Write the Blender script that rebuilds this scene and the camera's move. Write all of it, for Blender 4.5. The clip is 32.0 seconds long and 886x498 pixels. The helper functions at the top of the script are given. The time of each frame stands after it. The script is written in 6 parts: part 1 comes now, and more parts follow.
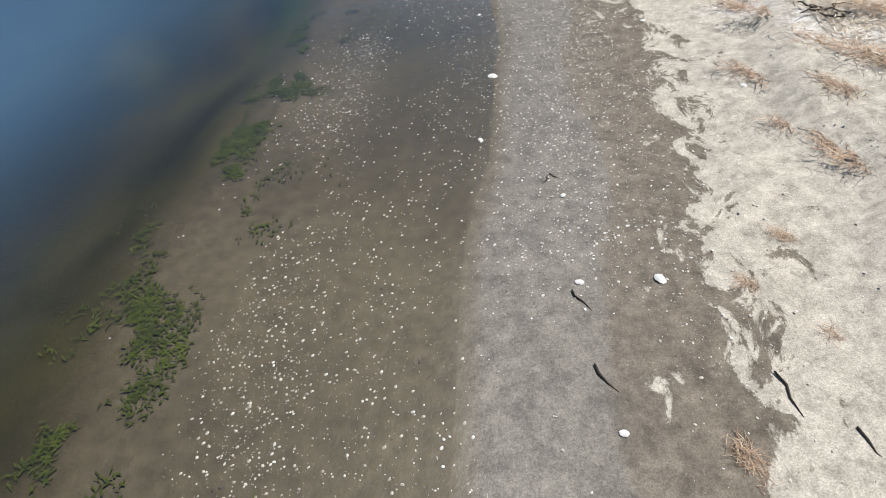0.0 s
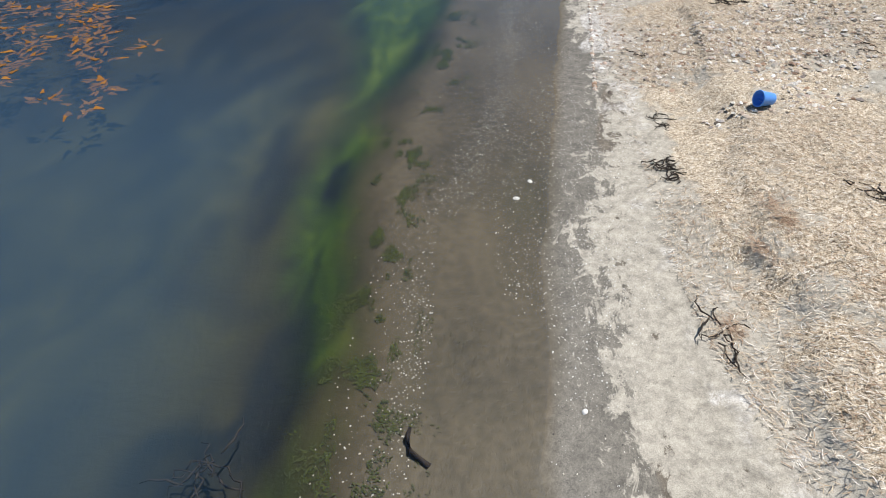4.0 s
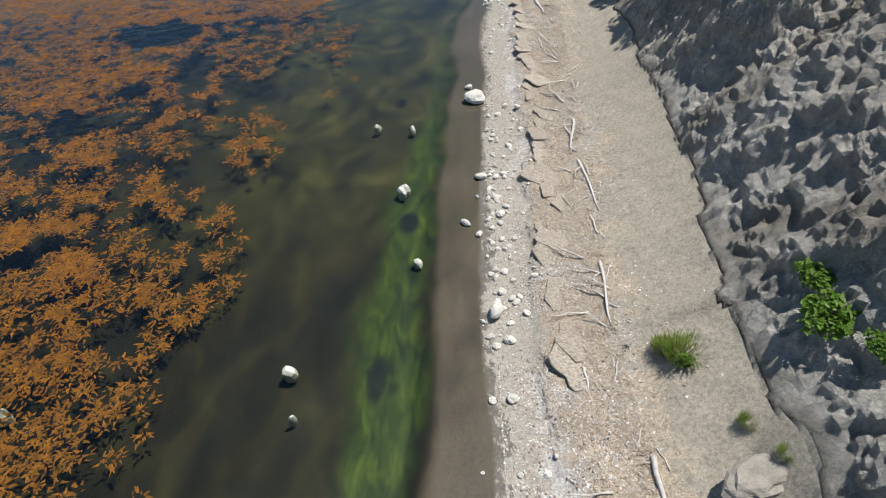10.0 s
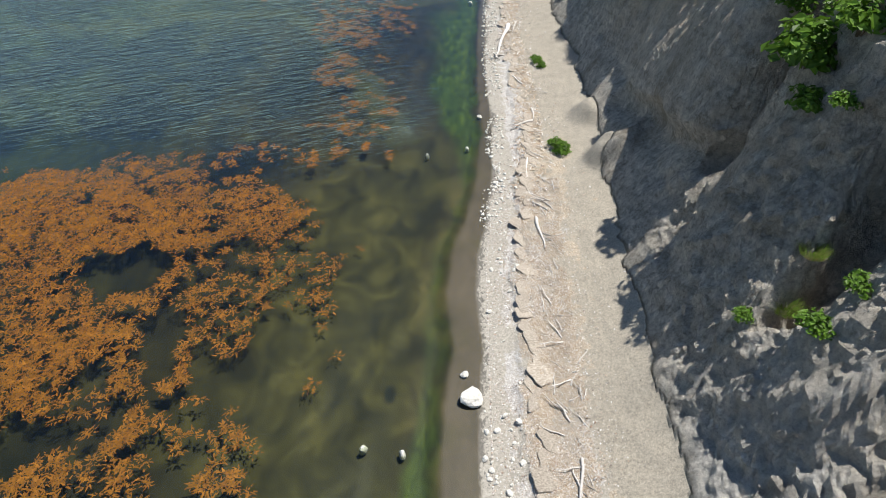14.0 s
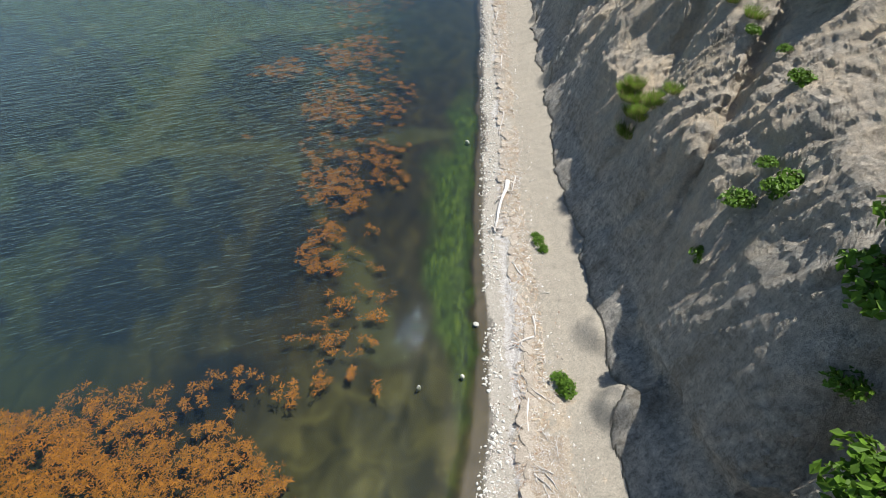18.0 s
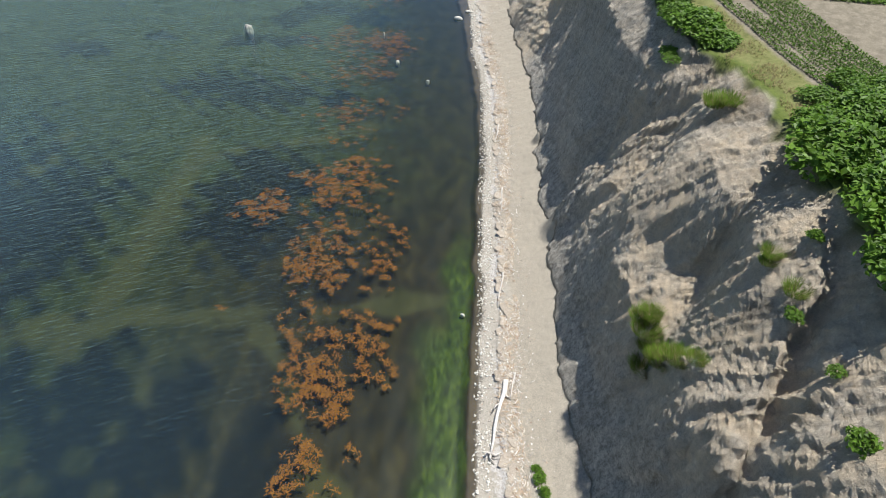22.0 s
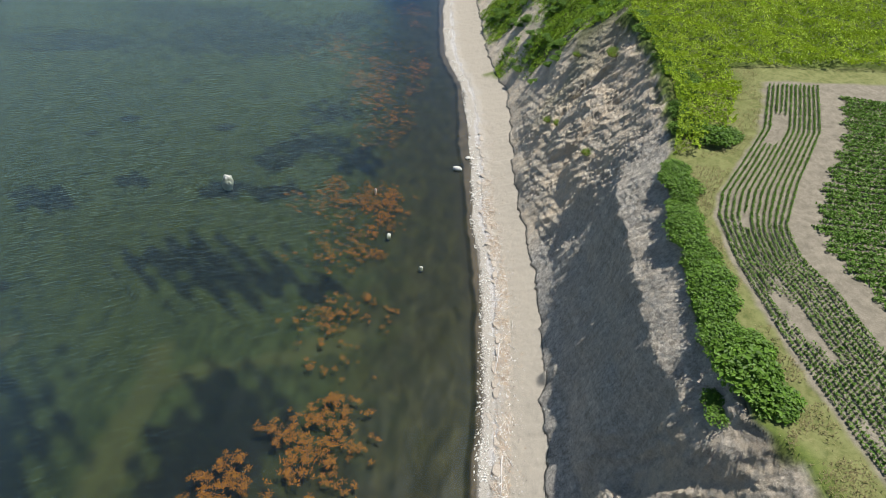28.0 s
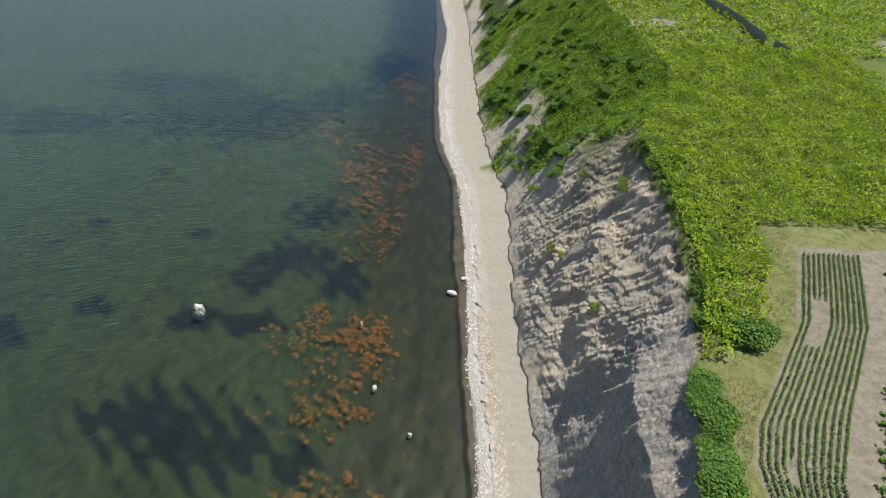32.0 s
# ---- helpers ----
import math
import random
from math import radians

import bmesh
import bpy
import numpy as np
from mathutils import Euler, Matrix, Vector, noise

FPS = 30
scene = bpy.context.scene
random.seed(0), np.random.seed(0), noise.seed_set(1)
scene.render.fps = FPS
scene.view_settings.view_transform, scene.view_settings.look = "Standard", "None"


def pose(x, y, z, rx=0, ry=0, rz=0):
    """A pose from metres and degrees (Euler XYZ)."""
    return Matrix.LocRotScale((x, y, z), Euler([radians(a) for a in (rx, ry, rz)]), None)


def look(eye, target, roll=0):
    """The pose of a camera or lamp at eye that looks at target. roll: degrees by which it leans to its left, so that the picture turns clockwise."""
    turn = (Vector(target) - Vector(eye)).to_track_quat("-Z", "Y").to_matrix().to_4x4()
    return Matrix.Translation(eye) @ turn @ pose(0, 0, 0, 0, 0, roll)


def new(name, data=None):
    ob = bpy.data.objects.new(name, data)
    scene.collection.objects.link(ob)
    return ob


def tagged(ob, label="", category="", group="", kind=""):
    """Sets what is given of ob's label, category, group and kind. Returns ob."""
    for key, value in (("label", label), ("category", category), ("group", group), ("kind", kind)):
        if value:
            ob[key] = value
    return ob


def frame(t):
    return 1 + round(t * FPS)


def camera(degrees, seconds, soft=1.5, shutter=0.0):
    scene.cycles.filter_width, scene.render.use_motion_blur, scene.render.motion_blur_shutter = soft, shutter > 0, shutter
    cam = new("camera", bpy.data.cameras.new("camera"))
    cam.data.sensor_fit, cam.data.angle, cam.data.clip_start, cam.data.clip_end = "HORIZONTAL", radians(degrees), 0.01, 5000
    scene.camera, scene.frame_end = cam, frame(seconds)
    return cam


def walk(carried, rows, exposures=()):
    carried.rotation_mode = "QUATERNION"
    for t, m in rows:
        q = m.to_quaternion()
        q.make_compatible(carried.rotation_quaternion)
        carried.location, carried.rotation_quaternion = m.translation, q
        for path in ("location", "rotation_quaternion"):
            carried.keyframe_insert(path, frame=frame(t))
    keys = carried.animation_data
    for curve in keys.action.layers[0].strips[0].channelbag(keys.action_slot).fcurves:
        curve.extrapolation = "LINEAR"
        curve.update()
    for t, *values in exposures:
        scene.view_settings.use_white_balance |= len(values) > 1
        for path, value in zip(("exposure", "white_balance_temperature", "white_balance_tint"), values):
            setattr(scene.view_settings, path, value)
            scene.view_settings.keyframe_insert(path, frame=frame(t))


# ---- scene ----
cam = camera(74.8, 32.0, soft=1.0)
PATH = [
    (0, (0.519, 1.499, 1.978), (0.424, 2.952, 0.607), 0.1),
    (0.5, (0.475, 2.218, 2.027), (0.38, 3.669, 0.654), -0.0),
    (1, (0.436, 2.959, 2.05), (0.338, 4.417, 0.684), -0.2),
    (1.5, (0.392, 3.729, 2.09), (0.293, 5.185, 0.723), -0.2),
    (2, (0.363, 4.517, 2.156), (0.254, 5.976, 0.792), -0.4),
    (2.5, (0.343, 5.334, 2.264), (0.219, 6.802, 0.912), -0.5),
    (3, (0.268, 6.182, 2.546), (0.143, 7.657, 1.201), -0.3),
    (3.5, (0.178, 7.136, 3.077), (0.053, 8.597, 1.717), -0.4),
    (4, (0.087, 8.091, 3.7), (-0.036, 9.551, 2.339), -0.4),
    (4.5, (-0.01, 9.056, 4.339), (-0.116, 10.526, 2.987), 0.4),
    (6.5, (1.113, 13.524, 7.399), (0.961, 14.952, 6.007), -1.4),
    (7, (0.953, 14.412, 8.193), (0.827, 15.857, 6.815), -1.0),
    (7.5, (0.769, 15.46, 9.15), (0.667, 16.905, 7.771), -0.8),
    (8, (0.579, 16.55, 10.119), (0.499, 17.994, 8.738), -0.5),
    (8.5, (0.522, 17.746, 11.041), (0.448, 19.192, 9.662), -0.6),
    (9, (0.449, 18.974, 11.979), (0.385, 20.423, 10.601), -0.5),
    (9.5, (0.433, 20.202, 12.931), (0.373, 21.652, 11.556), -0.6),
    (10, (0.462, 21.441, 13.867), (0.4, 22.895, 12.495), -0.7),
    (10.5, (0.374, 22.748, 14.807), (0.32, 24.206, 13.439), -0.5),
    (11, (0.264, 24.038, 15.762), (0.22, 25.499, 14.397), -0.2),
    (11.5, (0.207, 25.372, 16.739), (0.169, 26.835, 15.375), 0.0),
    (12, (0.189, 26.765, 17.799), (0.151, 28.225, 16.433), -0.0),
    (12.5, (0.127, 28.163, 18.758), (0.093, 29.626, 17.395), 0.2),
    (13, (0.083, 29.63, 19.791), (0.05, 31.093, 18.428), 0.2),
    (13.5, (0.069, 31.102, 20.773), (0.035, 32.568, 19.412), 0.3),
    (14, (0.004, 32.567, 21.788), (-0.027, 34.034, 20.429), 0.5),
    (14.5, (-0.113, 34.053, 22.848), (-0.138, 35.521, 21.49), 0.7),
    (16.5, (-0.319, 40.13, 26.992), (-0.336, 41.605, 25.641), 1.2),
    (17, (-0.269, 41.759, 28.036), (-0.287, 43.236, 26.688), 1.1),
    (17.5, (-0.277, 43.347, 29.087), (-0.294, 44.823, 27.737), 1.2),
    (18, (-0.302, 45.01, 30.118), (-0.317, 46.485, 28.767), 1.4),
    (18.5, (-0.29, 46.737, 31.154), (-0.301, 48.213, 29.804), 1.5),
    (19, (-0.352, 48.468, 32.162), (-0.356, 49.944, 30.812), 1.7),
    (19.5, (-0.274, 50.299, 33.158), (-0.281, 51.776, 31.809), 1.7),
    (20, (-0.262, 52.045, 34.19), (-0.271, 53.524, 32.843), 1.6),
    (20.5, (-0.288, 53.812, 35.202), (-0.297, 55.295, 33.86), 1.7),
    (21, (-0.144, 55.596, 36.218), (-0.16, 57.08, 34.877), 1.6),
    (21.5, (-0.025, 57.394, 37.197), (-0.047, 58.881, 35.86), 1.5),
    (22, (0.14, 59.265, 38.187), (0.11, 60.755, 36.854), 1.4),
    (22.5, (0.203, 61.162, 39.109), (0.169, 62.656, 37.78), 1.4),
    (23, (0.193, 63.036, 40.108), (0.159, 64.534, 38.784), 1.4),
    (23.5, (0.248, 64.943, 41.104), (0.211, 66.445, 39.785), 1.3),
    (24, (0.245, 66.812, 42.144), (0.208, 68.318, 40.827), 1.4),
    (24.5, (0.18, 68.654, 43.133), (0.145, 70.164, 41.822), 1.6),
    (25, (0.1, 70.515, 44.187), (0.067, 72.028, 42.88), 1.8),
    (25.5, (0.122, 72.339, 45.101), (0.088, 73.857, 43.8), 2.2),
    (27.5, (-0.714, 80.003, 49.452), (-0.734, 81.537, 48.168), 3.1),
    (28, (-0.82, 81.929, 50.417), (-0.84, 83.469, 49.14), 3.2),
    (28.5, (-0.911, 84.117, 51.526), (-0.93, 85.659, 50.253), 3.2),
    (29, (-1.011, 86.211, 52.633), (-1.03, 87.757, 51.364), 3.2),
    (29.5, (-1.092, 88.435, 53.654), (-1.109, 89.985, 52.391), 3.3),
    (30, (-1.205, 90.55, 54.685), (-1.221, 92.106, 53.429), 3.4),
    (30.5, (-1.331, 92.673, 55.743), (-1.344, 94.235, 54.493), 3.5),
    (31, (-1.328, 94.815, 56.744), (-1.342, 96.382, 55.501), 3.5),
    (31.5, (-1.492, 96.871, 57.744), (-1.503, 98.445, 56.509), 3.7),
    (32, (-1.593, 98.894, 58.589), (-1.603, 100.472, 57.36), 3.8),
]
walk(cam, [(t, look(eye, target, roll)) for t, eye, target, roll in PATH],
     exposures=[(0, 0.45), (3, 0.43), (6.5, -0.02), (9.5, 0.10), (13, 0.40), (15, 0.42), (17, 0.36), (19.5, 0.5), (21.2, 0.48), (22.2, 0.40), (25, 0.32), (28, 0.34), (32, 0.28)])

# ---- sky, sun ----
SUN_DIR = Vector((0.84 * 0.375, 0.54 * 0.375, 0.927)).normalized()
world = bpy.data.worlds.new("sky")
scene.world = world
world.use_nodes = True
wn = world.node_tree.nodes
sky = wn.new("ShaderNodeTexSky")
sky.sky_type = "NISHITA"
sky.sun_disc = False
sky.sun_elevation = math.asin(SUN_DIR.z)
sky.sun_rotation = math.atan2(SUN_DIR.x, SUN_DIR.y)
sky.air_density, sky.dust_density, sky.ozone_density = 1.0, 0.15, 4.0
wn["Background"].inputs["Strength"].default_value = 0.074
world.node_tree.links.new(sky.outputs[0], wn["Background"].inputs[0])
sun = new("sun", bpy.data.lights.new("sun", "SUN"))
sun.data.energy, sun.data.angle, sun.data.color = 4.9, radians(0.53), (1.0, 0.975, 0.93)
sun.matrix_world = look(SUN_DIR * 200, (0, 0, 0))


# ---- numbers: noise and interpolation on arrays ----
def lattice(ix, iy, seed):
    n = (ix.astype(np.int64) * 374761393 + iy.astype(np.int64) * 668265263 + seed * 974634777) & 0xFFFFFFFF
    n = ((n ^ (n >> 13)) * 1274126177) & 0xFFFFFFFF
    return ((n ^ (n >> 16)) & 0xFFFFFF) / float(0xFFFFFF)


def vnoise(x, y, seed=0):
    x, y = np.asarray(x, float), np.asarray(y, float)
    ix, iy = np.floor(x), np.floor(y)
    fx, fy = x - ix, y - iy
    fx, fy = fx * fx * (3 - 2 * fx), fy * fy * (3 - 2 * fy)
    a, b = lattice(ix, iy, seed), lattice(ix + 1, iy, seed)
    c, d = lattice(ix, iy + 1, seed), lattice(ix + 1, iy + 1, seed)
    return (a + (b - a) * fx) * (1 - fy) + (c + (d - c) * fx) * fy


def fbm(x, y, seed=0, octaves=4, gain=0.5):
    """Layered noise, about -1 to 1."""
    total, amp, norm = 0.0, 1.0, 0.0
    for k in range(octaves):
        total = total + amp * (vnoise(x * 2 ** k, y * 2 ** k, seed + k * 17) * 2 - 1)
        norm += amp
        amp *= gain
    return total / norm * 1.5


def ridged(x, y, seed=0, octaves=4):
    total, amp, norm = 0.0, 1.0, 0.0
    for k in range(octaves):
        total = total + amp * (1 - np.abs(vnoise(x * 2 ** k, y * 2 ** k, seed + k * 31) * 2 - 1))
        norm += amp
        amp *= 0.5
    return total / norm


def vnoise3(x, y, z, seed=0):
    ix, iy, iz = np.floor(x), np.floor(y), np.floor(z)
    fx, fy, fz = x - ix, y - iy, z - iz
    fx, fy, fz = (f * f * (3 - 2 * f) for f in (fx, fy, fz))
    out = 0.0
    for k in (0, 1):
        a, b = lattice(ix + (iz + k) * 57, iy + (iz + k) * 131, seed), lattice(ix + 1 + (iz + k) * 57, iy + (iz + k) * 131, seed)
        c, d = lattice(ix + (iz + k) * 57, iy + 1 + (iz + k) * 131, seed), lattice(ix + 1 + (iz + k) * 57, iy + 1 + (iz + k) * 131, seed)
        out = out + ((a + (b - a) * fx) * (1 - fy) + (c + (d - c) * fx) * fy) * (fz if k else 1 - fz)
    return out


def crags(x, y, z):
    """Relief of the bare cliff, in metres outwards: lumps, broken beds, small crumbling edges."""
    bed = z * 0.95 + 0.32 * y + 0.25 * x + 1.3 * vnoise3(x * 0.4, y * 0.4, z * 0.4, 203)
    q = y + 0.45 * z + 0.8 * vnoise3(x * 0.3, y * 0.3, z * 0.3, 206)
    crumble = 1 - smooth(52, 57, y)
    lump = 0.5 * (vnoise3(x * 0.35, y * 0.35, z * 0.2, 201) - 0.5)
    gully = 0.38 * (1 - np.abs(2 * vnoise3(x * 0.2, q * 0.55, z * 0.09, 205) - 1)) ** 1.6 + (0.34 - 0.16 * crumble) * (1 - np.abs(2 * vnoise3(x * 0.4 + 9, q * 1.5, z * 0.22, 213) - 1)) ** 1.5
    steps = bed * 0.75
    fr = steps - np.floor(steps)
    layered = 0.4 - 0.4 * smooth(73, 78, y) * (1 - smooth(102, 106, y)) + 0.15 * smooth(138, 146, y)
    broken = layered * 0.42 * (1 - fr) * smooth(0, 0.22, fr) * np.clip(1.7 * vnoise3(x * 0.6, y * 0.5, z * 0.5, 207) - 0.35, 0, 1)
    calm = smooth(0.35, 0.65, vnoise3(x * 0.22, y * 0.2, z * 0.15, 215))
    w1 = 0.6 * vnoise3(x * 0.7, y * 0.7, z * 0.7, 219)
    small = 0.22 * (np.abs(vnoise3(x * 1.0 + w1, y * 0.9 + 0.5 * z, z * 0.8 - w1, 209) - 0.5) * 2 - 0.45) + 0.30 * (np.abs(vnoise3(x * 2.3 + w1, y * 2.0 + z, z * 1.6, 211) - 0.5) * 2 - 0.45) + 0.36 * (vnoise3(x * 4.4, y * 3.6 + 2 * z, z * 2.6, 218) - 0.5)
    small = small * (0.25 + 0.6 * calm) * (0.6 + 0.1 * crumble) + (0.14 + 0.18 * crumble) * (vnoise3(x * 5.1, y * 4.6, z * 4.2, 217) - 0.5) + 0.10 * crumble * (np.abs(vnoise3(x * 3.1 + w1, y * 3.4 - z, z * 2.6, 221) - 0.5) * 2 - 0.4)
    bowl = smooth(105, 109, y) * (1 - smooth(134, 139, y))
    face = np.maximum(smooth(57, 60, y) * (1 - smooth(70, 75, y)) * (1 - smooth(11, 15, z)), smooth(75, 80, y) * (1 - smooth(100, 104, y)))
    early = 1 - smooth(44, 52, y)
    lip_z = 3.6 + 0.3 * (67 - y) + 0.9 * vnoise3(x * 0.3, y * 0.6, z * 0.2, 223)
    lip = smooth(54, 57, y) * (1 - smooth(66, 69, y)) * (0.6 * smooth(-0.2, 0.45, z - lip_z) * (1 - smooth(2.0, 14.0, z - lip_z)) - 0.6 * np.exp(-((z - lip_z + 1.0) / 0.8) ** 2)) * smooth(1.7, 3.0, z)
    return lip + (lump + gully - 0.45 + broken + small) * (1 - 0.6 * bowl) * (1 - 0.6 * face * (y < 75) - 0.35 * face * (y >= 75)) * (0.03 + 0.97 * smooth(1.7 + 0.4 * early, 4.6 - 1.7 * early, z))


def smooth(a, b, v):
    u = np.clip((np.asarray(v, float) - a) / (b - a), 0, 1)
    return u * u * (3 - 2 * u)


def along(keys, y):
    ys, xs = zip(*keys)
    return np.interp(y, ys, xs)


# ---- plan: lines along the shore, as (y, x) ----
WATER_EDGE = [(-60, 0), (0, 0.45), (3, 0.5), (6, 0.7), (10, 0.55), (12, 0.7), (15, 1.05), (18, 1.3), (21, 1.55), (25, 1.3),
              (32, 1.2), (42, 1.35), (55, 1.4), (64, 2.3), (72, 2.6), (80, 2.35), (95, 2.9), (108, 3.0), (122, 3.4),
              (136, 3.6), (143, 2.9), (150, 2.1), (173, 1.6), (195, -0.4), (212, -4.4), (243, -6.7), (285, -6.3),
              (322, -10), (500, -30), (900, -120)]
SHELF_EDGE = [(-60, -0.8), (0, -0.75), (4, -0.9), (10, -0.65), (13, -0.8), (16.5, -0.4), (21, -0.5), (25, -0.45), (28, -0.25), (32, 0.05), (42, 0.0),
              (52, 0.1), (57, 0.3), (61, 1.1), (70, 2.1), (80, 1.9), (95, 2.4), (136, 3.1), (150, 1.5), (195, -1.2),
              (212, -5.2), (243, -7.5), (322, -11), (500, -31), (900, -121)]
CLIFF_FOOT = [(-60, 9), (0, 8.4), (24, 8.1), (28, 7.8), (30, 7.5), (34, 7.6), (38, 8.3), (42, 8.5), (52, 8.8), (58, 9.1),
              (64, 9.6), (70, 9.8), (75, 9.5), (81, 9.3), (87, 8.8), (95, 9.5), (99, 9.2), (104, 9.9), (108, 9.3), (118, 9.6),
              (128, 10.2), (136, 10.2), (141, 9.9), (147, 9.5), (157, 8.9), (172, 8.6), (190, 9.0), (200, 6.5), (212, 5.2), (223, 4),
              (248, 2.7), (300, 0), (500, -20), (900, -110)]
# heights at which the cliff's contours are drawn, between its foot and its edge, and the contours as (y, x)
CONTOUR_HEIGHTS = (4.0, 10.0, 12.5, 17.5)
CONTOUR_4 = [(-60, 10), (0, 9.8), (29, 9.3), (37, 9.6), (41, 9.9), (46, 9.8), (50, 9.7), (55, 10.4), (58, 10.8), (61, 11.0), (67, 11.2), (74, 11.0), (80, 10.9), (85, 10.7), (93, 10.5),
             (98, 11), (101, 11.4), (104, 11.5), (110, 11.2), (120, 11.5), (129, 11.9), (137, 12.2), (142, 12.2), (147, 11.6), (155, 10.0), (172, 10.2), (190, 10.4), (200, 8.6),
             (212, 7.4), (225, 6.2), (250, 4.7), (300, 2.2), (500, -18), (900, -108)]
CONTOUR_10 = [(-60, 14), (0, 13.6), (29, 13.6), (37, 13.6), (41, 13.2), (45, 12.2), (49, 11.9), (56, 12.2), (61, 12.7), (67, 12.7), (74, 12.8), (80, 12.8), (85, 12.4), (89, 12.6), (93, 12.1),
              (98, 13.2), (101, 13.8), (104, 14.2), (107, 13.4), (110, 12.9), (120, 13.6), (129, 14.2), (137, 14.8), (147, 15), (155, 13.8), (180, 14), (190, 14.5), (200, 13),
              (212, 12), (250, 10), (300, 7.5), (500, -14), (900, -104)]
CONTOUR_12 = [(-60, 16), (0, 15.6), (37, 15.5), (42, 14.8), (46, 13.2), (50, 12.8), (56, 13.2), (61, 13.5), (67, 13.7), (74, 13.6), (80, 13.9), (84, 14.2), (87, 14.7), (90, 14.5), (93, 13.2), (98, 14.6), (101, 15.1),
              (104, 14.9), (107, 14.1), (110, 13.6), (120, 14.3), (129, 14.8), (137, 15.5), (147, 16.3), (155, 15.5), (172, 15.4), (180, 15.1), (190, 16.3), (200, 15), (212, 14),
              (250, 12), (300, 9.5), (500, -12), (900, -102)]
CONTOUR_17 = [(-60, 19.5), (0, 19), (37, 18.9), (43, 17.6), (48, 15.2), (54, 15.0), (62, 15.2), (66, 15.9), (70, 17.3), (74, 17.3), (80, 18.2), (83, 17.6), (86, 16.6), (89, 16.4), (93, 17.2), (97, 17.8), (101, 18.8), (104, 17.0),
              (107, 15.7), (110, 15.0), (120, 15.5), (129, 15.9), (137, 17.2), (141, 18.3), (144, 19), (150, 19.6), (160, 19.4), (172, 18.8), (178, 18), (190, 21), (200, 20),
              (212, 19.5), (250, 18), (300, 15), (500, -8), (900, -98)]
CLIFF_EDGE = [(-60, 22), (0, 21), (60, 20.5), (72, 21), (80, 21), (88, 20.6), (94, 21.4), (98, 21.6), (101, 20.8), (104, 19.4), (109, 18.3), (113, 18.4), (124, 18.9), (130, 19.6),
              (138, 21.8), (142, 22.6), (148, 23.2), (162, 23.4), (170, 22.6), (175, 24.5), (182, 29), (190, 31.5), (205, 31), (225, 28),
              (250, 26), (300, 22), (500, -5), (900, -90)]
TOP_HEIGHT = [(-60, 21), (60, 21), (80, 20.6), (98, 20.1), (104, 20.0), (110, 20.5), (126, 21.3), (148, 23.3), (162, 23.8), (175, 24.4), (200, 26), (900, 26)]
# spurs of the cliff: foot y, drift in y from foot to edge, half width, metres by which they stand forward
SPURS = [(35, 7, 2.2, 0.5), (38.5, 7, 1.2, -1.0), (41, 7, 1.6, 0.6), (44, 7, 1.1, -3.0), (48, 6, 2.2, 0.8), (53.5, 6, 1.6, -2.4), (59, 6, 2.2, 0.4), (63.5, 7, 0.9, -1.0), (67, 9, 2.0, 0.6), (66.5, 17, 0.9, -1.5), (73, 14, 2.4, 1.1),
         (79, 11, 1.5, -1.7), (89, 9, 3.2, 1.1), (96, 7, 1.3, -0.9), (101, 3, 1.8, 0.9), (106, 3, 1.6, -0.8), (141, 2, 2.6, 1.0), (149, 8, 1.3, -1.3), (153, 9, 2.2, 0.9), (158, 10, 1.2, -1.1), (163, 9, 2.5, 0.9),
         (27, 5, 2.4, 0.9), (32, 5, 1.4, -0.8), (112, 4, 1.2, 0.5), (119, 3, 1.0, 0.6), (127, 3, 1.2, 0.6), (171, 4, 3, 0.8)]


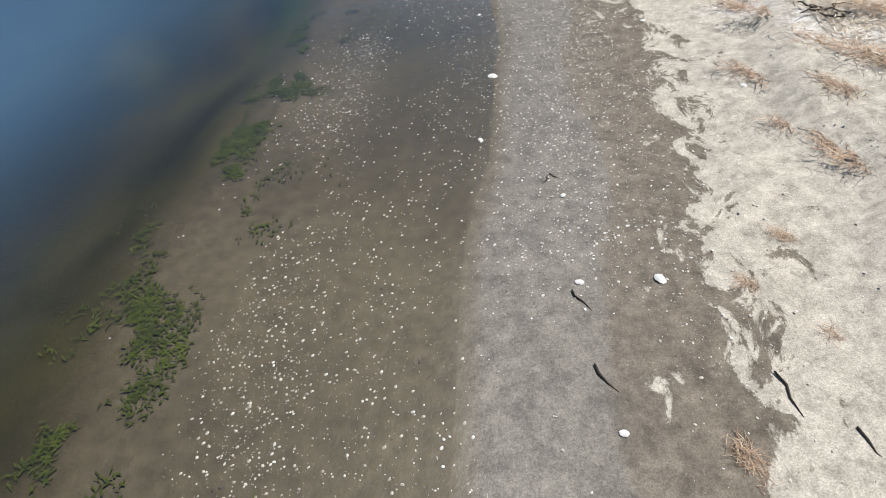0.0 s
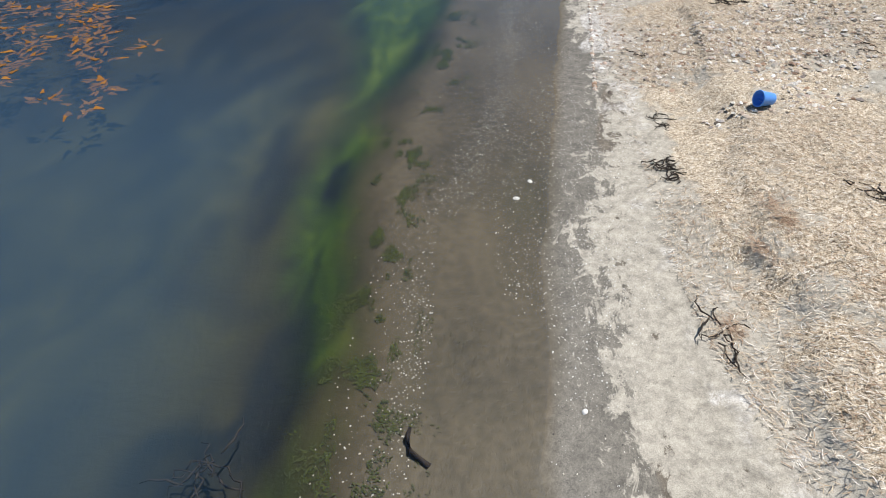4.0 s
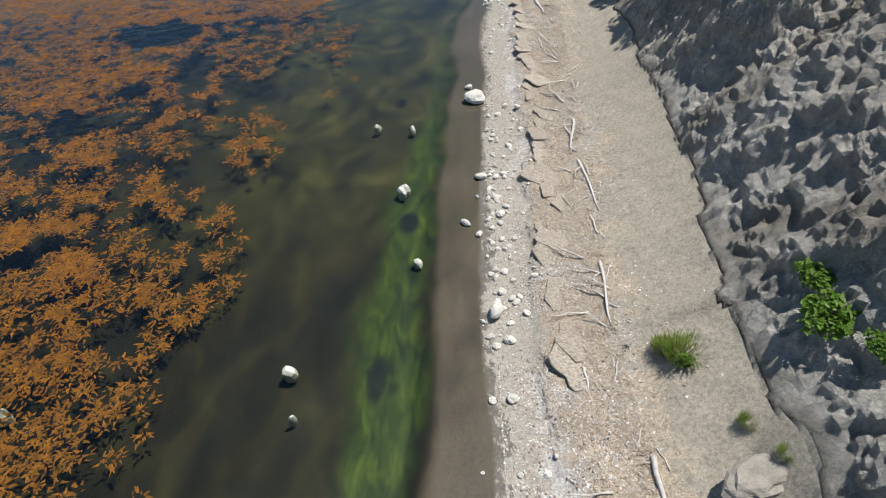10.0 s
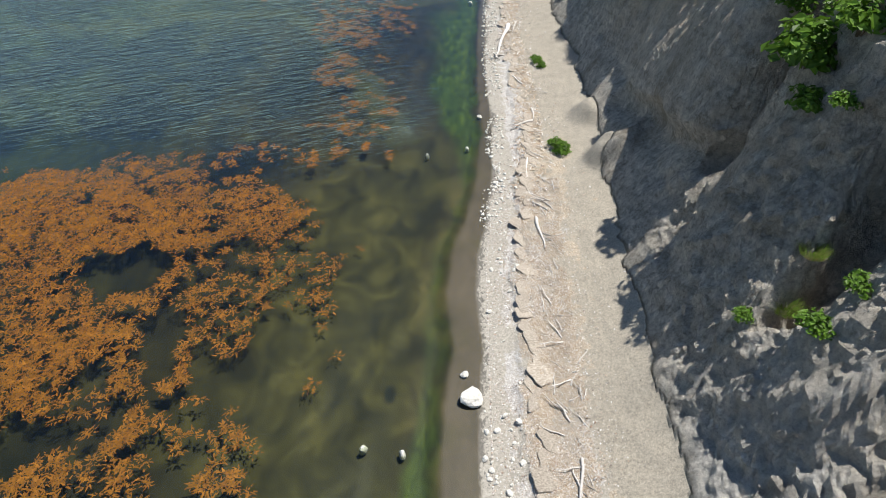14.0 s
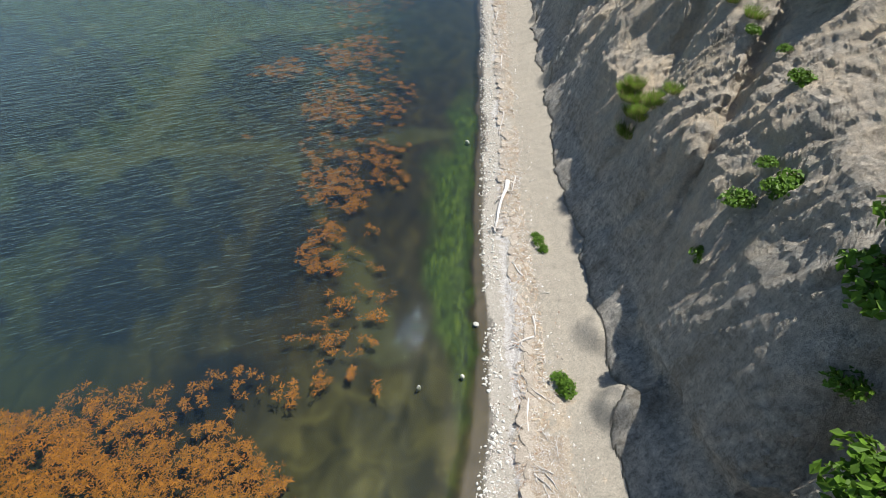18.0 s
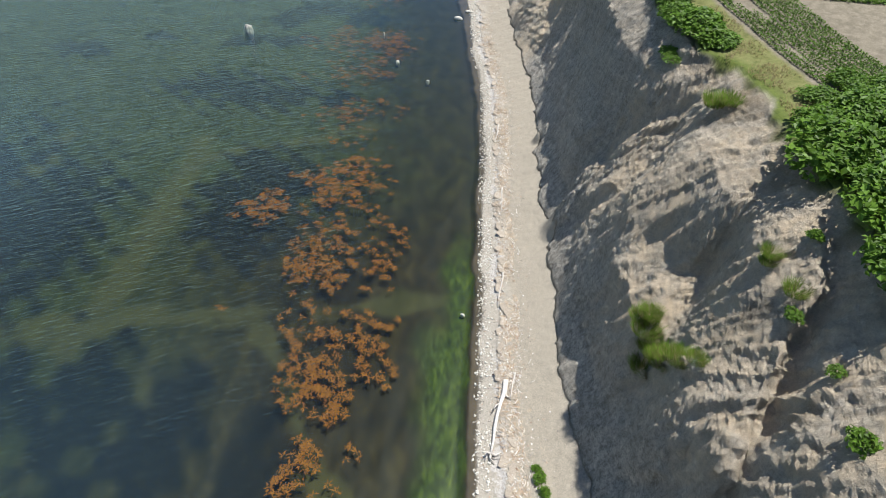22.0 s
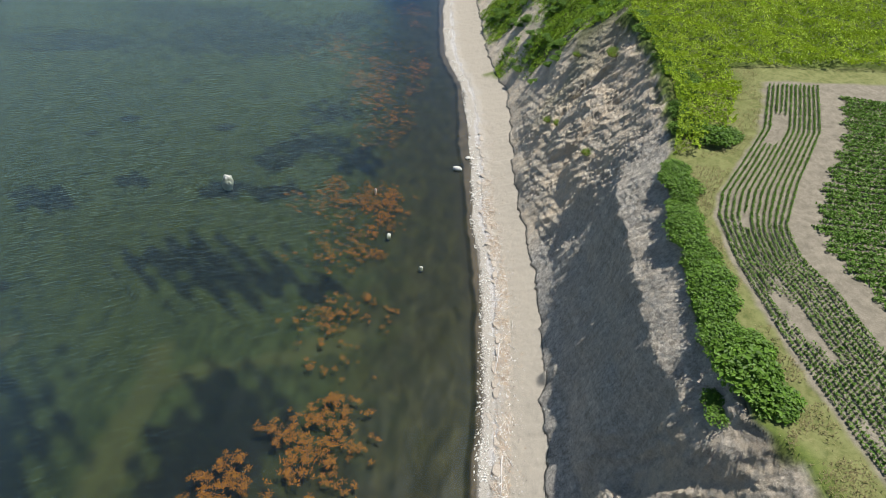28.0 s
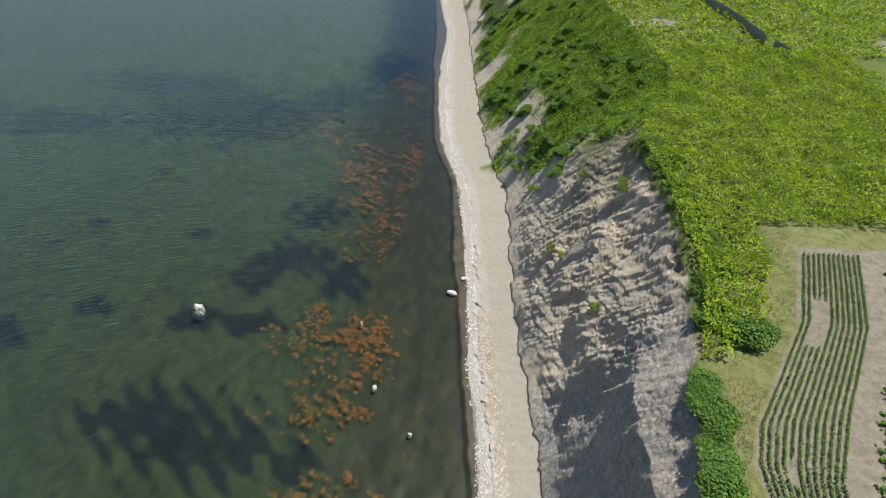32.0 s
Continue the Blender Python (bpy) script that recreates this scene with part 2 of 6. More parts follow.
def ground_height(x, y):
    """Height of the land and the seabed, and masks of what covers it."""
    x, y = np.asarray(x, float), np.asarray(y, float)
    wob = 0.10 * fbm(x * 0.0 + y * 0.55, y * 0.0, 3, 3) + 0.25 * fbm(y * 0.11, y * 0.0, 5, 2) * smooth(20, 40, y)
    xw, xa = along(WATER_EDGE, y) + wob, along(SHELF_EDGE, y) + wob * 1.5
    xf = along(CLIFF_FOOT, y) + 0.45 * fbm(y * 0.45, x * 0.02, 8, 3) + 0.5 * (ridged(y * 0.9, x * 0.05, 11, 3) - 0.6) * smooth(26, 32, y) * (1 - smooth(150, 165, y))
    xe = along(CLIFF_EDGE, y) + 0.7 * fbm(y * 0.25, x * 0.02, 9, 3)
    zt = along(TOP_HEIGHT, y)
    s = x - xw
    # seabed and beach
    shelf = np.clip((xw - x) / np.maximum(xw - xa, 0.3), 0, 1)
    out = np.maximum(xa - x, 0)
    z = np.where(s < 0, -0.075 * shelf - (0.22 * smooth(0, 0.9, out) + 0.055 * np.minimum(out, 42)), 0)
    z = z + 0.10 * fbm(x * 0.35, y * 0.22, 21, 3) * smooth(0.5, 3, out)
    span = np.maximum(xf - xw, 2.0)
    r = np.clip(s / span, 0, 1)
    extra = 0.65 * (1 - smooth(46, 60, y))
    foot = 1.55 + extra
    beach = 1.55 * (0.55 * r + 0.45 * r * r) + extra * r ** 4
    z = np.where(s >= 0, beach, z)
    # step of dried weed along the upper beach
    step_x = xw + span * (0.24 + 0.03 * fbm(y * 0.5, y * 0, 30, 3)) + 0.15 * fbm(y * 1.7, y * 0, 31, 2)
    z = z + np.where(s > 0, 0.10 * smooth(0, 0.10, x - step_x) * (1 - smooth(0.5, 1.6, x - step_x)), 0)
    lump = smooth(0.9, 1.6, s) * (1 - smooth(-0.6, 0.3, x - xf))
    z = z + lump * (0.05 * fbm(x * 1.3, y * 1.3, 33, 4) + 0.025 * fbm(x * 5, y * 5, 34, 3))
    # cliff
    u0 = (x - xf) / np.maximum(xe - xf, 3)
    bell = np.clip(np.sin(np.pi * np.clip(u0, 0, 1)), 0, 1) ** 0.7 * (0.25 + 0.75 * smooth(0.0, 0.3, u0))
    push = 0.0
    for ys, drift, half, amount in SPURS:
        d = (y - ys - drift * u0) / half
        push = push + (0.55 * amount if amount > 0 else amount) * np.exp(-d * d)
    q = y + 0.55 * (x - xf) + 1.2 * fbm(x * 0.3, y * 0.3, 40, 2)
    push = push + 1.1 * (ridged(q * 0.15, x * 0.05, 41, 3) - 0.66)
    q2 = y - 0.8 * (x - xf)
    push = push + 0.25 * (ridged(q2 * 0.5, x * 0.12, 45, 3) - 0.6)
    soft = smooth(160, 185, y)
    push = push * (1 - 0.75 * soft) * (1 - 0.35 * smooth(55, 58, y) * (1 - smooth(72, 76, y)))
    push = np.where(push < 0, push * smooth(0.08, 0.45, u0), push)
    xs = x + push * bell
    u = np.clip((xs - xf) / np.maximum(xe - xf, 3), 0, 1)
    levels = [foot] + [np.minimum(h, zt - 0.6 * (5 - k)) for k, h in enumerate(CONTOUR_HEIGHTS)] + [zt]
    marks = [xf]
    for k, line in enumerate((CONTOUR_4, CONTOUR_10, CONTOUR_12, CONTOUR_17)):
        marks.append(np.maximum(along(line, y) + 0.35 * fbm(y * 0.3, x * 0.02, 140 + 7 * k, 3), marks[-1] + 0.25))
    marks.append(np.maximum(xe, marks[-1] + 0.4))
    height = foot
    for (xa0, za0), (xb0, zb0) in zip(zip(marks, levels), zip(marks[1:], levels[1:])):
        height = height + (zb0 - za0) * np.clip((xs - xa0) / (xb0 - xa0), 0, 1)
    rise = (height - foot) / (zt - foot)
    bench = smooth(73, 79, y) * (1 - smooth(101, 106, y))
    bowl = smooth(105, 110, y) * (1 - smooth(133, 139, y))
    # benches and scarps
    stepped = 0.30 * (1 - smooth(54, 57, y) * (1 - smooth(72, 77, y)) * (1 - smooth(0.68, 0.76, rise))) * (1 - bowl) * (1 - 0.65 * bench) * (1 - soft) * smooth(0.02, 0.12, rise) * (1 - smooth(0.88, 0.97, rise))
    turn = 6.2832 * (2.1 * rise + 0.035 * y + 0.9 * fbm(y * 0.09, x * 0.06, 47, 3))
    rise = rise + stepped * np.sin(turn) / (6.2832 * 2.1)
    rock = smooth(-0.02, 0.03, u0) * (1 - smooth(0.92, 1.0, u0))
    z = z + np.where(u0 > 0, (zt - foot) * rise, 0)
    rough = 0.5 * rock * (0.30 * fbm(x * 0.9, y * 0.9, 50, 4, 0.6) + 0.16 * (ridged(x * 1.6 + y * 0.5, y * 1.6 - z * 0.4, 55, 3) - 0.6))
    z = z + rough * (1 - 0.45 * soft)
    # fallen blocks and slumped mounds at the foot
    for mx, my, mr, mh in ((11.3, 103.4, 1.9, 2.6), (9.8, 63.2, 1.4, 1.5), (9.6, 68.8, 1.4, 0.8), (8.3, 27.6, 1.1, 0.55), (10.3, 120.5, 0.8, 1.0)):
        d2 = ((x - mx) ** 2 + (y - my) ** 2) / mr ** 2
        z = z + mh * np.exp(-d2 * d2) * (1 + 0.2 * fbm(x * 1.2, y * 1.2, 61, 3))
    # plateau
    inland = np.maximum(x - xe, 0)
    z = z + np.where(u0 >= 1, 0.9 * smooth(0, 14, inland) + 0.02 * np.minimum(inland, 120) + 0.12 * fbm(x * 0.12, y * 0.12, 70, 3) * smooth(0, 6, inland), 0)
    return z, dict(s=s, out=out, u0=u0, rock=rock, r=r, step=x - step_x, soft=soft, inland=inland)


def zg(x, y):
    return ground_height(np.atleast_1d(x), np.atleast_1d(y))[0]


def z1(x, y):
    return float(zg(x, y)[0])


# ---- mesh helpers ----
def mesh_of(name, verts, faces, smooth_faces=False):
    """A mesh from an array of points and an array of equal-sided faces."""
    verts, faces = np.asarray(verts, np.float32), np.asarray(faces, np.int32)
    me = bpy.data.meshes.new(name)
    me.vertices.add(len(verts))
    me.vertices.foreach_set("co", verts.ravel())
    k = faces.shape[1]
    me.loops.add(faces.size)
    me.loops.foreach_set("vertex_index", faces.ravel())
    me.polygons.add(len(faces))
    me.polygons.foreach_set("loop_start", np.arange(len(faces), dtype=np.int32) * k)
    me.polygons.foreach_set("loop_total", np.full(len(faces), k, np.int32))
    me.polygons.foreach_set("use_smooth", np.full(len(faces), smooth_faces))
    me.update(calc_edges=True)
    return me


def attach(me, name, values):
    a = me.attributes.new(name, "FLOAT", "POINT")
    a.data.foreach_set("value", np.asarray(values, np.float32).ravel())


def grid_faces(nx, ny):
    i = np.arange((ny - 1) * (nx - 1))
    a = (i // (nx - 1)) * nx + i % (nx - 1)
    return np.stack([a, a + 1, a + nx + 1, a + nx], 1)


def part(name, me, material, parent=None, label="", m=None):
    """One mesh object, under a thing or on its own."""
    if not me.materials:
        me.materials.append(material)
    ob = new(name, me)
    if m is not None:
        ob.matrix_basis = m
    ob.parent = parent
    return tagged(ob, label) if label else ob


def blank(name, m, label, category, group="", kind=""):
    ob = new(name)
    ob.empty_display_size = 0.2
    ob.matrix_basis = m
    return tagged(ob, label, category, group, kind)


# ---- materials ----
def material(name):
    m = bpy.data.materials.new(name)
    m.use_nodes = True
    nt = m.node_tree
    return m, nt, nt.nodes["Principled BSDF"]


class Net:
    """Short hand for wiring shader nodes."""

    def __init__(self, nt):
        self.nt = nt

    def node(self, kind, **sets):
        n = self.nt.nodes.new(kind)
        for k, v in sets.items():
            n.inputs[k.replace("_", " ")].default_value = v
        return n

    def wire(self, a, b):
        self.nt.links.new(a, b)

    def coords(self):
        return self.nt.nodes.new("ShaderNodeTexCoord").outputs["Object"]

    def place(self):
        return self.nt.nodes.new("ShaderNodeNewGeometry").outputs["Position"]

    def attr(self, name):
        n = self.nt.nodes.new("ShaderNodeAttribute")
        n.attribute_name = name
        return n.outputs["Fac"]

    def noise(self, vec, scale, detail=4.0, rough=0.55, distort=0.0):
        n = self.node("ShaderNodeTexNoise", Scale=scale, Detail=detail, Roughness=rough, Distortion=distort)
        self.wire(vec, n.inputs["Vector"])
        return n.outputs["Fac"]

    def stretch(self, vec, sx, sy, sz, rz=0.0):
        n = self.nt.nodes.new("ShaderNodeMapping")
        n.inputs["Scale"].default_value = (sx, sy, sz)
        n.inputs["Rotation"].default_value = (0, 0, rz)
        self.wire(vec, n.inputs["Vector"])
        return n.outputs[0]

    def ramp(self, fac, *stops):
        n = self.nt.nodes.new("ShaderNodeValToRGB")
        e = n.color_ramp.elements
        while len(e) < len(stops):
            e.new(0.5)
        for k, (p, c) in enumerate(stops):
            e[k].position = p
            e[k].color = (*c, 1) if isinstance(c, tuple) else (c, c, c, 1)
        self.wire(fac, n.inputs[0])
        return n.outputs[0]

    def mix(self, fac, a, b, mode="MIX"):
        n = self.nt.nodes.new("ShaderNodeMix")
        n.data_type, n.blend_type = "RGBA", mode
        for sock, v in ((n.inputs[0], fac), (n.inputs[6], a), (n.inputs[7], b)):
            if isinstance(v, (int, float)):
                sock.default_value = v
            elif isinstance(v, tuple):
                sock.default_value = (*v, 1)
            else:
                self.wire(v, sock)
        return n.outputs[2]

    def math(self, op, a, b=0.0, clamp=False):
        n = self.nt.nodes.new("ShaderNodeMath")
        n.operation, n.use_clamp = op, clamp
        for sock, v in ((n.inputs[0], a), (n.inputs[1], b)):
            if isinstance(v, (int, float)):
                sock.default_value = v
            else:
                self.wire(v, sock)
        return n.outputs[0]

    def bump(self, height, strength, distance, normal=None):
        n = self.node("ShaderNodeBump", Strength=strength, Distance=distance)
        self.wire(height, n.inputs["Height"])
        if normal is not None:
            self.wire(normal, n.inputs["Normal"])
        return n.outputs[0]


def simple(name, dark, light, scale=6.0, roughness=0.85, bump=0.3, distance=0.01, random_tint=0.0, island=False, through_light=0.0):
    """A surface with grain at two scales, between two colours."""
    m, nt, b = material(name)
    w = Net(nt)
    c = w.coords()
    a, d = w.noise(c, scale, 5), w.noise(c, scale * 6, 4)
    fac = w.math("ADD", w.math("MULTIPLY", a, 0.65), w.math("MULTIPLY", d, 0.35))
    col = w.ramp(fac, (0.3, dark), (0.7, light))
    if random_tint or island:
        rnd = nt.nodes.new("ShaderNodeNewGeometry").outputs["Random Per Island"] if island else nt.nodes.new("ShaderNodeObjectInfo").outputs["Random"]
        col = w.mix(1.0, col, w.ramp(rnd, (0.0, 1 - random_tint), (1.0, 1 + random_tint * 0.6)), "MULTIPLY")
    w.wire(col, b.inputs["Base Color"])
    b.inputs["Roughness"].default_value = roughness
    b.inputs["Specular IOR Level"].default_value = 0.25
    w.wire(w.bump(fac, bump, distance), b.inputs["Normal"])
    if through_light:
        t = nt.nodes.new("ShaderNodeBsdfTranslucent")
        w.wire(col, t.inputs[0])
        mx = nt.nodes.new("ShaderNodeMixShader")
        mx.inputs[0].default_value = through_light
        w.wire(b.outputs[0], mx.inputs[1])
        w.wire(t.outputs[0], mx.inputs[2])
        w.wire(mx.outputs[0], nt.nodes["Material Output"].inputs[0])
    return m


def palette(name, colours, roughness=0.75, grain=0.25, scale=10.0):
    """Loose pieces, each with one of several colours, with grain."""
    m, nt, b = material(name)
    w = Net(nt)
    rnd = nt.nodes.new("ShaderNodeNewGeometry").outputs["Random Per Island"]
    col = w.ramp(rnd, *[(k / (len(colours) - 1), c) for k, c in enumerate(colours)])
    g = w.noise(w.coords(), scale, 5, 0.6)
    col = w.mix(1.0, col, w.ramp(g, (0.3, 1 - grain), (0.7, 1 + grain * 0.5)), "MULTIPLY")
    w.wire(col, b.inputs["Base Color"])
    b.inputs["Roughness"].default_value = roughness
    b.inputs["Specular IOR Level"].default_value = 0.25
    return m


def ground_material():
    m, nt, b = material("ground")
    w = Net(nt)
    p = w.place()
    big, mid, fine, grit = w.noise(p, 0.5, 5), w.noise(p, 2.5, 5), w.noise(p, 14, 5, 0.6), w.noise(p, 70, 4, 0.8)
    sep = nt.nodes.new("ShaderNodeSeparateXYZ")
    w.wire(p, sep.inputs[0])
    # seabed: olive silt with long pale and dark streaks along the shore
    streak = w.noise(w.stretch(p, 0.75, 0.38, 0.5), 1.0, 8, 0.62, 0.5)
    bed = w.ramp(streak, (0.33, (0.008, 0.007, 0.003)), (0.5, (0.018, 0.014, 0.005)), (0.68, (0.042, 0.033, 0.010)))
    alg = w.ramp(w.noise(w.stretch(p, 2.2, 0.8, 0.5), 1.0, 8, 0.68, 0.6), (0.36, (0.010, 0.020, 0.004)), (0.52, (0.034, 0.060, 0.006)), (0.68, (0.085, 0.120, 0.011)))
    far_bed = w.ramp(streak, (0.3, (0.016, 0.024, 0.008)), (0.7, (0.046, 0.062, 0.020)))
    bed = w.mix(w.attr("offshore"), bed, far_bed)
    pale = w.ramp(w.noise(w.stretch(p, 0.5, 0.4, 0.5), 1.0, 8, 0.6, 0.8), (0.36, (0.018, 0.016, 0.005)), (0.52, (0.046, 0.040, 0.011)), (0.68, (0.090, 0.076, 0.022)))
    bed = w.mix(w.attr("pale"), bed, pale)
    bed = w.mix(w.attr("channel"), bed, (0.070, 0.072, 0.026))
    bed = w.mix(w.attr("algae"), bed, alg)
    reef = w.ramp(fine, (0.3, (0.002, 0.003, 0.004)), (0.75, (0.007, 0.010, 0.009)))
    bed = w.mix(w.math("MULTIPLY", w.attr("reef"), w.ramp(mid, (0.3, 0.75), (0.6, 1.0))), bed, reef)
    shelf = w.ramp(w.math("ADD", w.math("MULTIPLY", streak, 0.5), w.math("MULTIPLY", fine, 0.5)), (0.35, (0.055, 0.045, 0.027)), (0.65, (0.125, 0.100, 0.063)))
    bed = w.mix(w.attr("shelf"), bed, shelf)
    # beach sand: dark where wet, pale where dry, with ragged drying edges
    wet = w.ramp(w.math("ADD", w.math("MULTIPLY", fine, 0.35), w.math("MULTIPLY", grit, 0.65)), (0.38, (0.105, 0.095, 0.079)), (0.62, (0.185, 0.169, 0.143)))
    damp = w.ramp(w.math("ADD", w.math("MULTIPLY", fine, 0.6), w.math("MULTIPLY", grit, 0.4)), (0.36, (0.092, 0.076, 0.058)), (0.64, (0.165, 0.140, 0.110)))
    band = w.math("ADD", w.attr("band"), w.math("MULTIPLY", w.math("SUBTRACT", w.noise(w.stretch(p, 2.2, 0.7, 1), 1.0, 7, 0.65, 0.3), 0.5), 1.5))
    wet = w.mix(w.ramp(band, (0.40, 0.0), (0.60, 1.0)), damp, wet)
    dry = w.ramp(w.math("ADD", w.math("MULTIPLY", fine, 0.5), w.math("MULTIPLY", grit, 0.5)), (0.33, (0.27, 0.245, 0.202)), (0.66, (0.42, 0.386, 0.328)))
    edge = w.math("ADD", w.attr("dry"), w.math("MULTIPLY", w.math("SUBTRACT", w.noise(w.stretch(p, 1.2, 0.75, 1), 4.5, 9, 0.70, 0.5), 0.5), 3.0))
    sand = w.mix(w.ramp(edge, (0.46, 0.0), (0.56, 1.0)), wet, dry)
    gravel = w.ramp(w.math("ADD", w.math("MULTIPLY", w.noise(p, 22, 4, 0.7), 0.6), w.math("MULTIPLY", grit, 0.4)), (0.36, (0.20, 0.175, 0.135)), (0.62, (0.43, 0.38, 0.30)))
    sand = w.mix(w.attr("gravel"), sand, gravel)
    white = w.ramp(w.math("ADD", w.math("MULTIPLY", fine, 0.35), w.math("MULTIPLY", w.noise(p, 45, 4, 0.8), 0.65)), (0.40, (0.22, 0.19, 0.155)), (0.60, (0.66, 0.64, 0.615)))
    wmask = w.math("ADD", w.attr("white"), w.math("MULTIPLY", w.math("SUBTRACT", mid, 0.5), 1.5))
    sand = w.mix(w.ramp(wmask, (0.50, 0.0), (0.72, 0.85)), sand, white)
    straw = w.ramp(w.noise(w.stretch(p, 1, 1, 1), 38, 5, 0.75, 1.2), (0.38, (0.11, 0.078, 0.050)), (0.5, (0.38, 0.305, 0.215)), (0.62, (0.66, 0.60, 0.51)))
    smask = w.math("ADD", w.attr("straw"), w.math("MULTIPLY", w.math("SUBTRACT", w.noise(p, 1.3, 7, 0.65), 0.5), 2.6))
    sand = w.mix(w.ramp(smask, (0.45, 0.0), (0.6, 0.95)), sand, straw)
    sand = w.mix(1.0, sand, w.ramp(w.noise(p, 9, 9, 0.82, 0.2), (0.40, 0.70), (0.5, 1.0), (0.60, 1.2)), "MULTIPLY")
    sand = w.mix(1.0, sand, w.ramp(w.noise(p, 150, 4, 0.85), (0.40, 0.72), (0.5, 1.0), (0.60, 1.22)), "MULTIPLY")
    col = w.mix(w.attr("land"), bed, sand)
    # cliff: grey mudstone with pale dust, tilted beds
    tilt = nt.nodes.new("ShaderNodeMath")
    tilt.operation = "MULTIPLY_ADD"
    w.wire(sep.outputs[0], tilt.inputs[0])
    tilt.inputs[1].default_value = 0.25
    w.wire(sep.outputs[2], tilt.inputs[2])
    lay = nt.nodes.new("ShaderNodeMath")
    lay.operation = "MULTIPLY_ADD"
    w.wire(sep.outputs[1], lay.inputs[0])
    lay.inputs[1].default_value = 0.22
    w.wire(tilt.outputs[0], lay.inputs[2])
    comb = nt.nodes.new("ShaderNodeCombineXYZ")
    w.wire(lay.outputs[0], comb.inputs[2])
    w.wire(w.math("MULTIPLY", mid, 0.6), comb.inputs[0])
    beds = w.noise(comb.outputs[0], 1.6, 5, 0.7)
    crag = w.noise(p, 1.1, 8, 0.65, 0.5)
    stone = w.ramp(w.math("ADD", w.math("MULTIPLY", beds, 0.45), w.math("MULTIPLY", crag, 0.55)), (0.34, (0.37, 0.335, 0.28)), (0.5, (0.58, 0.53, 0.45)), (0.66, (0.78, 0.72, 0.62)))
    crack = w.noise(p, 8.0, 8, 0.75, 0.8)
    stone = w.mix(1.0, stone, w.ramp(crack, (0.34, 0.68), (0.5, 1.0), (0.7, 1.12)), "MULTIPLY")
    stone = w.mix(1.0, stone, w.ramp(w.noise(p, 3.2, 10, 0.8, 0.6), (0.40, 0.60), (0.50, 1.0), (0.62, 1.18)), "MULTIPLY")
    stone = w.mix(1.0, stone, w.ramp(w.noise(w.stretch(p, 2.6, 2.6, 0.5), 1.0, 6, 0.7, 0.4), (0.36, 0.72), (0.62, 1.1)), "MULTIPLY")
    # pale mudstone, lightened further for the sun this face lacks
    sunlit_pale = w.ramp(crack, (0.34, (0.42, 0.41, 0.385)), (0.5, (0.68, 0.665, 0.63)), (0.66, (0.80, 0.79, 0.76)))
    stone = w.mix(w.math("MULTIPLY", w.attr("sunlit_pale"), 0.45), stone, sunlit_pale)
    warm = w.ramp(fine, (0.3, (0.62, 0.49, 0.335)), (0.7, (0.84, 0.69, 0.50)))
    stone = w.mix(w.math("MULTIPLY", w.attr("warm"), w.ramp(w.noise(p, 0.9, 6, 0.65), (0.38, 0.45), (0.6, 1.0))), stone, warm)
    soil = w.ramp(fine, (0.3, (0.10, 0.075, 0.045)), (0.7, (0.22, 0.17, 0.105)))
    stone = w.mix(w.attr("soil"), stone, soil)
    col = w.mix(w.attr("rock"), col, stone)
    # turf, mown verge and bare tilled soil
    turf = w.ramp(w.math("ADD", w.math("MULTIPLY", mid, 0.5), w.math("MULTIPLY", fine, 0.5)), (0.33, (0.05, 0.075, 0.014)), (0.68, (0.14, 0.175, 0.032)))
    col = w.mix(w.attr("grass"), col, turf)
    verge = w.ramp(w.math("ADD", w.math("MULTIPLY", mid, 0.55), w.math("MULTIPLY", fine, 0.45)), (0.34, (0.07, 0.09, 0.022)), (0.55, (0.14, 0.145, 0.045)), (0.7, (0.24, 0.21, 0.095)))
    verge = w.mix(w.ramp(w.noise(p, 0.9, 7, 0.7, 0.5), (0.42, 0.0), (0.6, 0.75)), verge, (0.20, 0.205, 0.075))
    col = w.mix(w.attr("verge"), col, verge)
    tilled = w.ramp(fine, (0.3, (0.17, 0.142, 0.108)), (0.7, (0.27, 0.233, 0.182)))
    tilled = w.mix(1.0, tilled, w.ramp(w.noise(p, 1.3, 9, 0.75, 0.3), (0.40, 0.72), (0.6, 1.15)), "MULTIPLY")
    col = w.mix(w.attr("tilled"), col, tilled)
    w.wire(col, b.inputs["Base Color"])
    gloss = w.math("MULTIPLY", w.attr("damp"), 0.42)
    w.wire(w.math("SUBTRACT", 0.92, gloss), b.inputs["Roughness"])
    b.inputs["Specular IOR Level"].default_value = 0.3
    h = w.math("ADD", w.math("MULTIPLY", fine, 0.7), w.math("MULTIPLY", grit, 0.3))
    n1 = w.bump(h, 0.35, 0.03)
    craggy = w.math("MULTIPLY", w.math("ADD", w.noise(p, 4.6, 10, 0.75, 0.6), w.math("MULTIPLY", beds, 0.6)), w.attr("rock"))
    n2 = w.bump(craggy, 0.9, 0.34, n1)
    runs = w.noise(w.stretch(p, 3.2, 3.2, 0.7), 1.0, 7, 0.7, 0.5)
    n2 = w.bump(w.math("MULTIPLY", runs, w.attr("rock")), 0.7, 0.14, n2)
    n3 = w.bump(w.math("MULTIPLY", crack, w.attr("rock")), 1.0, 0.20, n2)
    w.wire(n3, b.inputs["Normal"])
    return m


